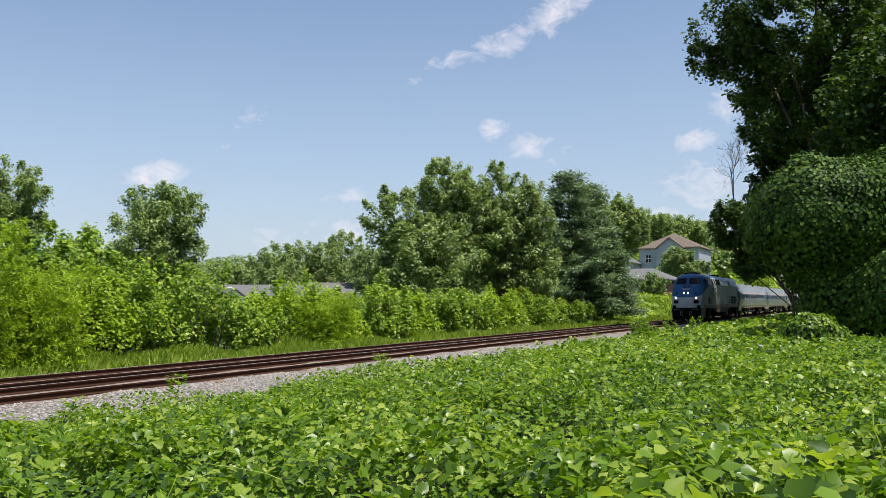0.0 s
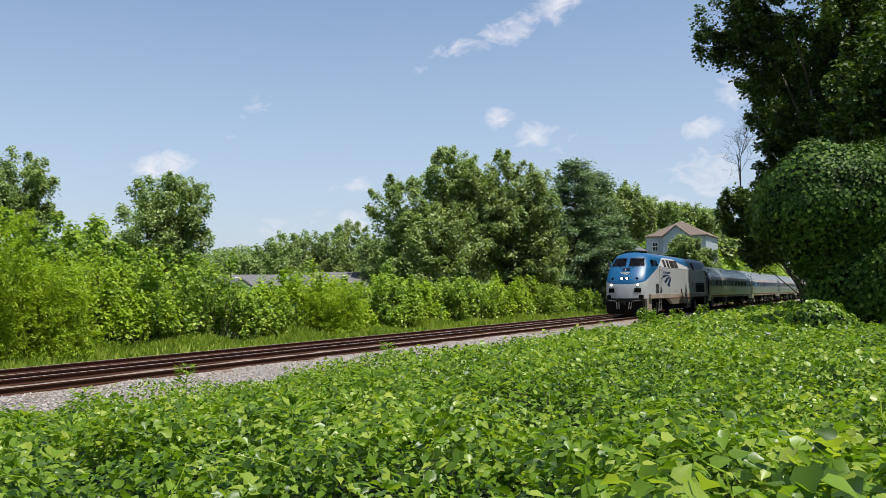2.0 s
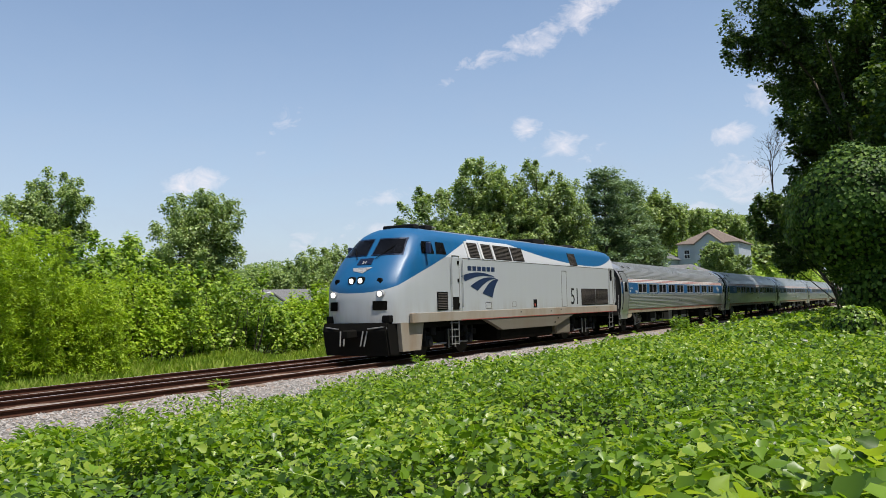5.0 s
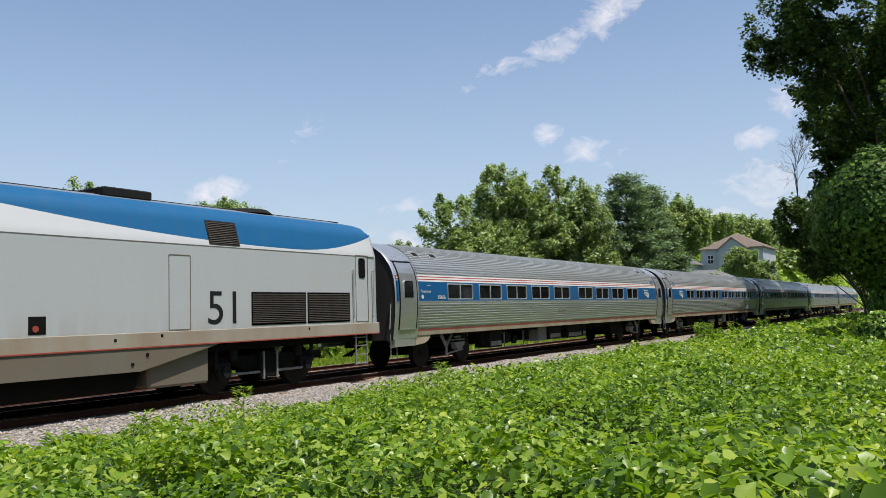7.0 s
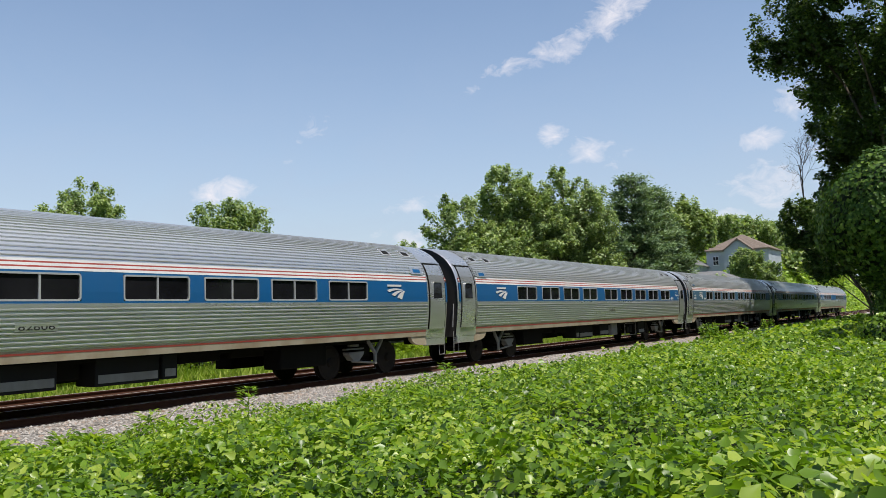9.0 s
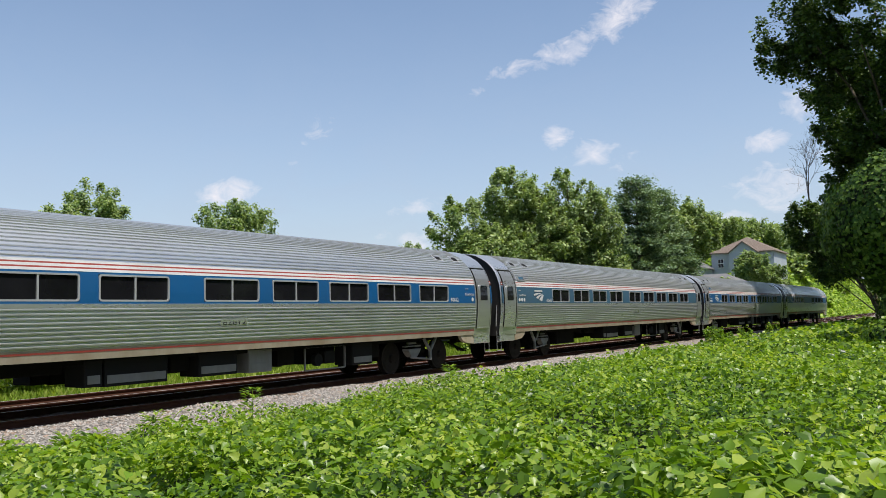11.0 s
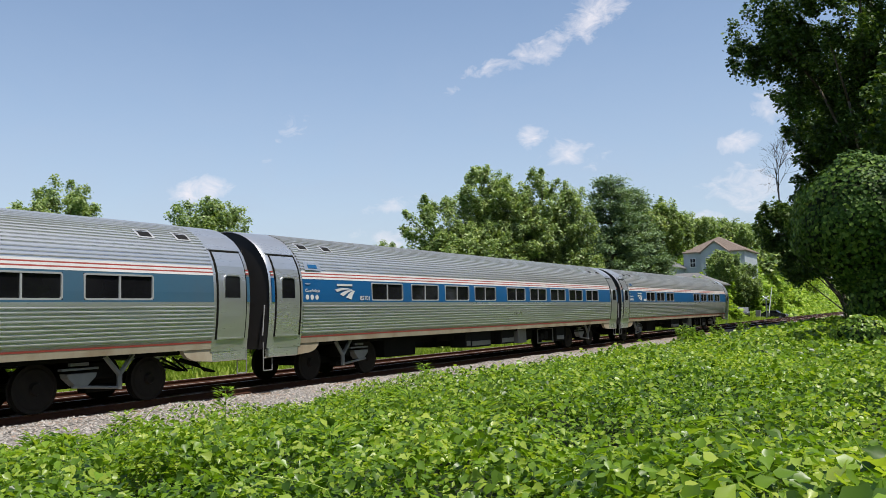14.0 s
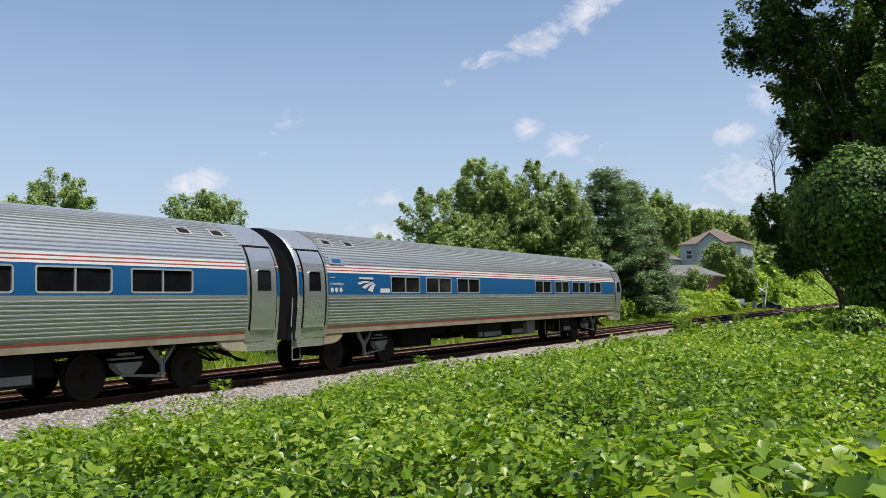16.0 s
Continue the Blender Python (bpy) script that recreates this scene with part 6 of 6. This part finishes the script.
M_CARGREY = paint("grey_car_paint", (0.16, 0.17, 0.18), 0.25, 0.4, 0.2, (0.1, 0.09, 0.08))


def window_in(parent, x, y, z, w, h, shutters=False):
    """A window on a wall that faces -x."""
    f = part("window", box(bmesh.new(), x - 0.08, x + 0.05, y - w / 2, y + w / 2, z, z + h, 0.01), M_TRIM, parent, "white framed window")
    for k in (0, 1):
        for j in (-1, 1):
            part("pane", box(bmesh.new(), x - 0.10, x - 0.07, y + j * w * 0.235 - w * 0.2, y + j * w * 0.235 + w * 0.2, z + 0.06 + k * h * 0.5, z + k * h * 0.5 + h * 0.46), M_GLASS, f)
    part("sill", box(bmesh.new(), x - 0.16, x, y - w / 2 - 0.06, y + w / 2 + 0.06, z - 0.07, z), M_TRIM, f)


def hip_roof(bm, x0, x1, y0, y1, z, rise, inset, over=0.45):
    x0, x1, y0, y1 = x0 - over, x1 + over, y0 - over, y1 + over
    a = [bm.verts.new(p) for p in ((x0, y0, z), (x1, y0, z), (x1, y1, z), (x0, y1, z))]
    lo = [bm.verts.new((v.co.x, v.co.y, z - 0.18)) for v in a]
    if (y1 - y0) > (x1 - x0):
        m = (x0 + x1) / 2
        r = [bm.verts.new((m, y0 + inset, z + rise)), bm.verts.new((m, y1 - inset, z + rise))]
        bm.faces.new((a[0], a[1], r[0])), bm.faces.new((a[2], a[3], r[1]))
        bm.faces.new((a[1], a[2], r[1], r[0])), bm.faces.new((a[3], a[0], r[0], r[1]))
    else:
        m = (y0 + y1) / 2
        r = [bm.verts.new((x0 + inset, m, z + rise)), bm.verts.new((x1 - inset, m, z + rise))]
        bm.faces.new((a[0], a[3], r[0])), bm.faces.new((a[1], a[2], r[1]))
        bm.faces.new((a[0], a[1], r[1], r[0])), bm.faces.new((a[2], a[3], r[0], r[1]))
    for k in range(4):
        bm.faces.new((a[k], a[(k + 1) % 4], lo[(k + 1) % 4], lo[k]))
    bm.faces.new(lo)
    return bm


def white_house():
    h = thing("white_house", "white three-storey house with brown shingle roof", "house", "houses beyond the tracks", pose(166, 21.0, 0))
    part("wall", box(bmesh.new(), 0, 13, -5.4, 6.2, 1.0, 12.4), M_SIDING, h)
    part("roof", hip_roof(bmesh.new(), 0, 13, -5.4, 6.2, 12.5, 3.2, 5.5), M_SHINGLE_B, h, "brown hipped roof")
    bm = bmesh.new()
    prism(bm, [(-2.6, 12.3), (2.6, 12.3), (0.0, 14.3)], "x", -1.0, 3.0)
    g = part("gable", bm, M_SIDING, h, "white front gable")
    bm = bmesh.new()
    prism(bm, [(-3.0, 12.2), (0, 14.55), (0, 14.3), (-2.75, 12.2)], "x", -1.3, 3.5)
    prism(bm, [(3.0, 12.2), (0, 14.55), (0, 14.3), (2.75, 12.2)], "x", -1.3, 3.5)
    part("gable_roof", bm, M_SHINGLE_B, h)
    part("front_bay", box(bmesh.new(), -1.0, 0.2, -2.6, 2.6, 1.0, 12.3), M_SIDING, h)
    for z in (9.6, 6.6, 3.6):
        for y in (-1.2, 1.2):
            window_in(h, -1.0, y, z, 1.1, 1.7)
        for y in (-4.0, 4.4):
            window_in(h, 0, y, z, 1.1, 1.7)
    w = thing("white_house", "smaller white house half hidden by pines", "house", "houses beyond the tracks", pose(160, 30.5, 0))
    part("wall", box(bmesh.new(), 0, 8, -3.4, 3.4, 1.0, 9.4), M_SIDING, w)
    part("roof", hip_roof(bmesh.new(), 0, 8, -3.4, 3.4, 9.5, 2.2, 3.2), M_SHINGLE_G, w)
    for y in (-1.7, 1.7):
        for z in (6.6, 3.6):
            window_in(w, 0, y, z, 1.2, 1.6)


def brick_building():
    b = thing("brick_building", "low red brick building with grey hipped roof", "house", "houses beyond the tracks", pose(122, 17.6, 0))
    part("wall", box(bmesh.new(), 0, 9, -5.4, 4.8, 0.2, 5.0), M_BRICK, b)
    part("roof", hip_roof(bmesh.new(), 0, 9, -5.4, 4.8, 5.1, 1.75, 3.6, 0.7), M_SHINGLE_G, b, "grey hipped roof")
    for y in (-4.2, -1.5, 1.2, 3.6):
        window_in(b, 0, y, 3.4, 1.3, 1.15)
        window_in(b, 0, y, 1.3, 1.3, 1.15)
    s = thing("brick_shed", "small red brick shed beside the track", "shed", "", pose(97.5, 11.6, 0))
    part("wall", box(bmesh.new(), 0, 2.2, -0.75, 0.75, -0.6, 2.55), M_BRICK, s)
    part("roof", hip_roof(bmesh.new(), 0, 2.2, -0.75, 0.75, 2.6, 0.5, 0.8, 0.25), M_SHINGLE_B, s)
    part("door", box(bmesh.new(), -0.05, 0.02, -0.4, 0.4, -0.4, 1.7), M_TIE, s)
    part("utility_post", box(bmesh.new(), 3.0, 3.15, -1.8, -1.5, -0.6, 1.0, 0.02), M_GREY, s)


def gabled_house(x, y, rz, L, W, eave, rise, label):
    h = thing("bungalow", label, "house", "houses beyond the tracks", pose(x, y, 0, 0, 0, rz))
    part("wall", box(bmesh.new(), -L / 2, L / 2, -W / 2, W / 2, -1.0, eave), M_SIDING, h)
    bm = bmesh.new()
    prism(bm, [(-W / 2 - 0.5, eave - 0.1), (0, eave + rise), (W / 2 + 0.5, eave - 0.1), (W / 2 + 0.5, eave - 0.28), (0, eave + rise - 0.2), (-W / 2 - 0.5, eave - 0.28)], "x", -L / 2 - 0.4, L / 2 + 0.4)
    part("roof", bm, M_SHINGLE_G, h, "long grey shingle roof")
    bm = bmesh.new()
    prism(bm, [(-W / 2, eave), (W / 2, eave), (0, eave + rise - 0.2)], "x", -L / 2, L / 2)
    part("gable", bm, M_TRIM, h)
    part("cross_gable", prism(bmesh.new(), [(-L / 2 + 0.6, eave), (-L / 2 + 4.0, eave), (-L / 2 + 2.3, eave + 1.3)], "y", -W / 2 - 0.7, 0), M_TRIM, h, "white gable end")
    bm = bmesh.new()
    for s in (-1, 1):
        c = -L / 2 + 2.3
        prism(bm, [(c, eave + 1.34), (c + s * 2.0, eave - 0.12), (c + s * 2.0, eave + 0.02), (c, eave + 1.5)], "y", -W / 2 - 0.9, 0)
    part("cross_roof", bm, M_SHINGLE_G, h)
    for k in (-1, 1):
        part("roof_vent", box(bmesh.new(), k * 2.5 - 0.25, k * 2.5 + 0.25, -1.2, -0.7, eave + rise * 0.6, eave + rise * 0.6 + 0.5, 0.05), M_TRIM, h)
        window_in(h, -L / 2, k * 1.5, 0.8, 1.2, 1.2)


def crossing_signal(x, y):
    s = thing("crossing_signal", "silver level crossing signal with raised white gate arm", "crossing signal", "", pose(x, y, float(ground_z(x, y)), 0, 0, 0))
    part("base", box(bmesh.new(), -0.35, 0.35, -0.35, 0.35, -0.2, 0.35, 0.04), M_GREY, s)
    part("mast", rod(bmesh.new(), (0, 0, 0.3), (0, 0, 3.9), 0.09, 10), M_FRAME, s)
    arm = bmesh.new()
    rod(arm, (-0.2, -0.35, 0.9), (-0.2, -1.0, 5.2), 0.10, 8, 0.05)
    part("gate_arm", arm, M_TRIM, s, "raised white gate arm")
    part("counterweight", box(bmesh.new(), -0.4, -0.05, -0.5, -0.1, 0.6, 1.2, 0.03), M_GREY, s)
    for k in (-1, 1):
        bm = bmesh.new()
        rod(bm, (-0.1, -0.5 * k, 3.5 - 0.35), (-0.1, 0.5 * k, 3.5 + 0.35), 0.07, 4)
        part("crossbuck_board", bm, M_TRIM, s)
        bm = rod(bmesh.new(), (-0.16, 0.35 * k, 2.5), (-0.06, 0.35 * k, 2.5), 0.22, 16)
        part("lamp", bm, M_BLACK, s)
    bm = box(bmesh.new(), 1.2, 2.0, 1.2, 1.9, -0.1, 1.6, 0.03)
    part("relay_cabinet", bm, M_GREY, s)


def car(x, y, rz, mat, label, L=4.6, H=1.45, W=1.8):
    c = thing("car", label, "car", "cars by the crossing", pose(x, y, float(ground_z(x, y)), 0, 0, rz))
    k = L / 4.6
    body = [(-2.25, 0.35), (-2.3, 0.62), (-2.2, 0.85), (-1.4, 0.95), (1.6, 0.98), (2.2, 0.88), (2.3, 0.6), (2.25, 0.32)]
    bm = prism(bmesh.new(), [(a * k, b) for a, b in body], "y", -W / 2, W / 2)
    bmesh.ops.bevel(bm, geom=bm.edges[:], offset=0.06, segments=2, affect="EDGES")
    part("body", bm, mat, c)
    cab = [(-1.35, 0.94), (-0.65, H - 0.04), (-0.1, H), (0.8, H - 0.03), (1.75, 0.94)]
    bm = prism(bmesh.new(), [(a * k, b) for a, b in cab], "y", -W / 2 + 0.14, W / 2 - 0.14)
    bmesh.ops.bevel(bm, geom=bm.edges[:], offset=0.06, segments=2, affect="EDGES")
    part("roof", bm, mat, c)
    for s in (-1, 1):
        for a, b, d, e in ((-1.1, -0.15, -0.62, -0.15), (-0.05, 1.45, -0.05, 0.78)):
            bm = prism(bmesh.new(), [(a * k, 0.98), (b * k, 0.98), (e * k, H - 0.1), (d * k, H - 0.1)], "y", s * (W / 2 - 0.15), s * (W / 2 - 0.125))
            part("side_window", bm, M_GLASS, c)
        for a in (-1.4, 1.4):
            w = part("wheel", rod(bmesh.new(), (a * k, s * (W / 2 - 0.2), 0.32), (a * k, s * (W / 2 + 0.01), 0.32), 0.32, 20), M_RUBBER, c)
            part("rim", rod(bmesh.new(), (a * k, s * (W / 2), 0.32), (a * k, s * (W / 2 + 0.02), 0.32), 0.2, 14), M_GREY, w)
        part("headlight", box(bmesh.new(), -2.31 * k, -2.2 * k, s * 0.5, s * 0.8, 0.62, 0.76, 0.02), M_FRAME, c)
        part("tail_light", box(bmesh.new(), 2.2 * k, 2.31 * k, s * 0.5, s * 0.8, 0.65, 0.8, 0.02), M_RED, c)


white_house()
brick_building()
gabled_house(68.0, 43.0, -38, 10, 8, 1.9, 1.9, "white bungalow with long grey roof behind the hedge")
gabled_house(90, 51, -36, 16, 9, 2.3, 2.3, "white building with grey roof half hidden by trees")
crossing_signal(140.2, 7.9)
car(149, 8.4, 84, M_CARBLACK, "black sedan standing by the crossing")
car(138, 11.0, 10, M_CARGREY, "dark grey wagon standing by the crossing", 4.4, 1.6)
bm = bmesh.new()
box(bm, 131, 152, 7.9, 13.2, -0.62, -0.50)
tagged(part("road", bm, M_ASPHALT), "worn grey asphalt beside the crossing", "road", kind="structure")


# ---- what moves ----
# where the rear coupler of the engine stands, second by second
RUN = [(0.0, 96.3), (2.0, 74.6), (3.0, 63.5), (4.2, 50.45), (6.3, 27.05), (7.0, 19.45), (9.0, -3.6), (12.5, -44.9), (14.5, -69.5), (16.0, -88.15)]


def motions():
    way = np.polyfit([t for t, _ in RUN], [s for _, s in RUN], 5)
    for k, (car, c) in enumerate(TRAIN):
        turn = 180 if k == 1 else 0        # the first coach runs the other way round
        walk(car, [(i * 0.5, pose(np.polyval(way, i * 0.5) + c, 0, 0, 0, 0, turn)) for i in range(33)])
        for ws in [o for o in car.children if o.name.startswith("wheelset")]:
            x, _, r = ws.location
            rows = []
            for f in range(int(16 * FPS) + 1):
                t = f / FPS
                a = (np.polyval(way, t) - np.polyval(way, 0)) / r * (-1 if turn else 1)
                rows.append((t, pose(x, 0, r, 0, math.degrees(a), 0)))
            walk(ws, rows)


motions()
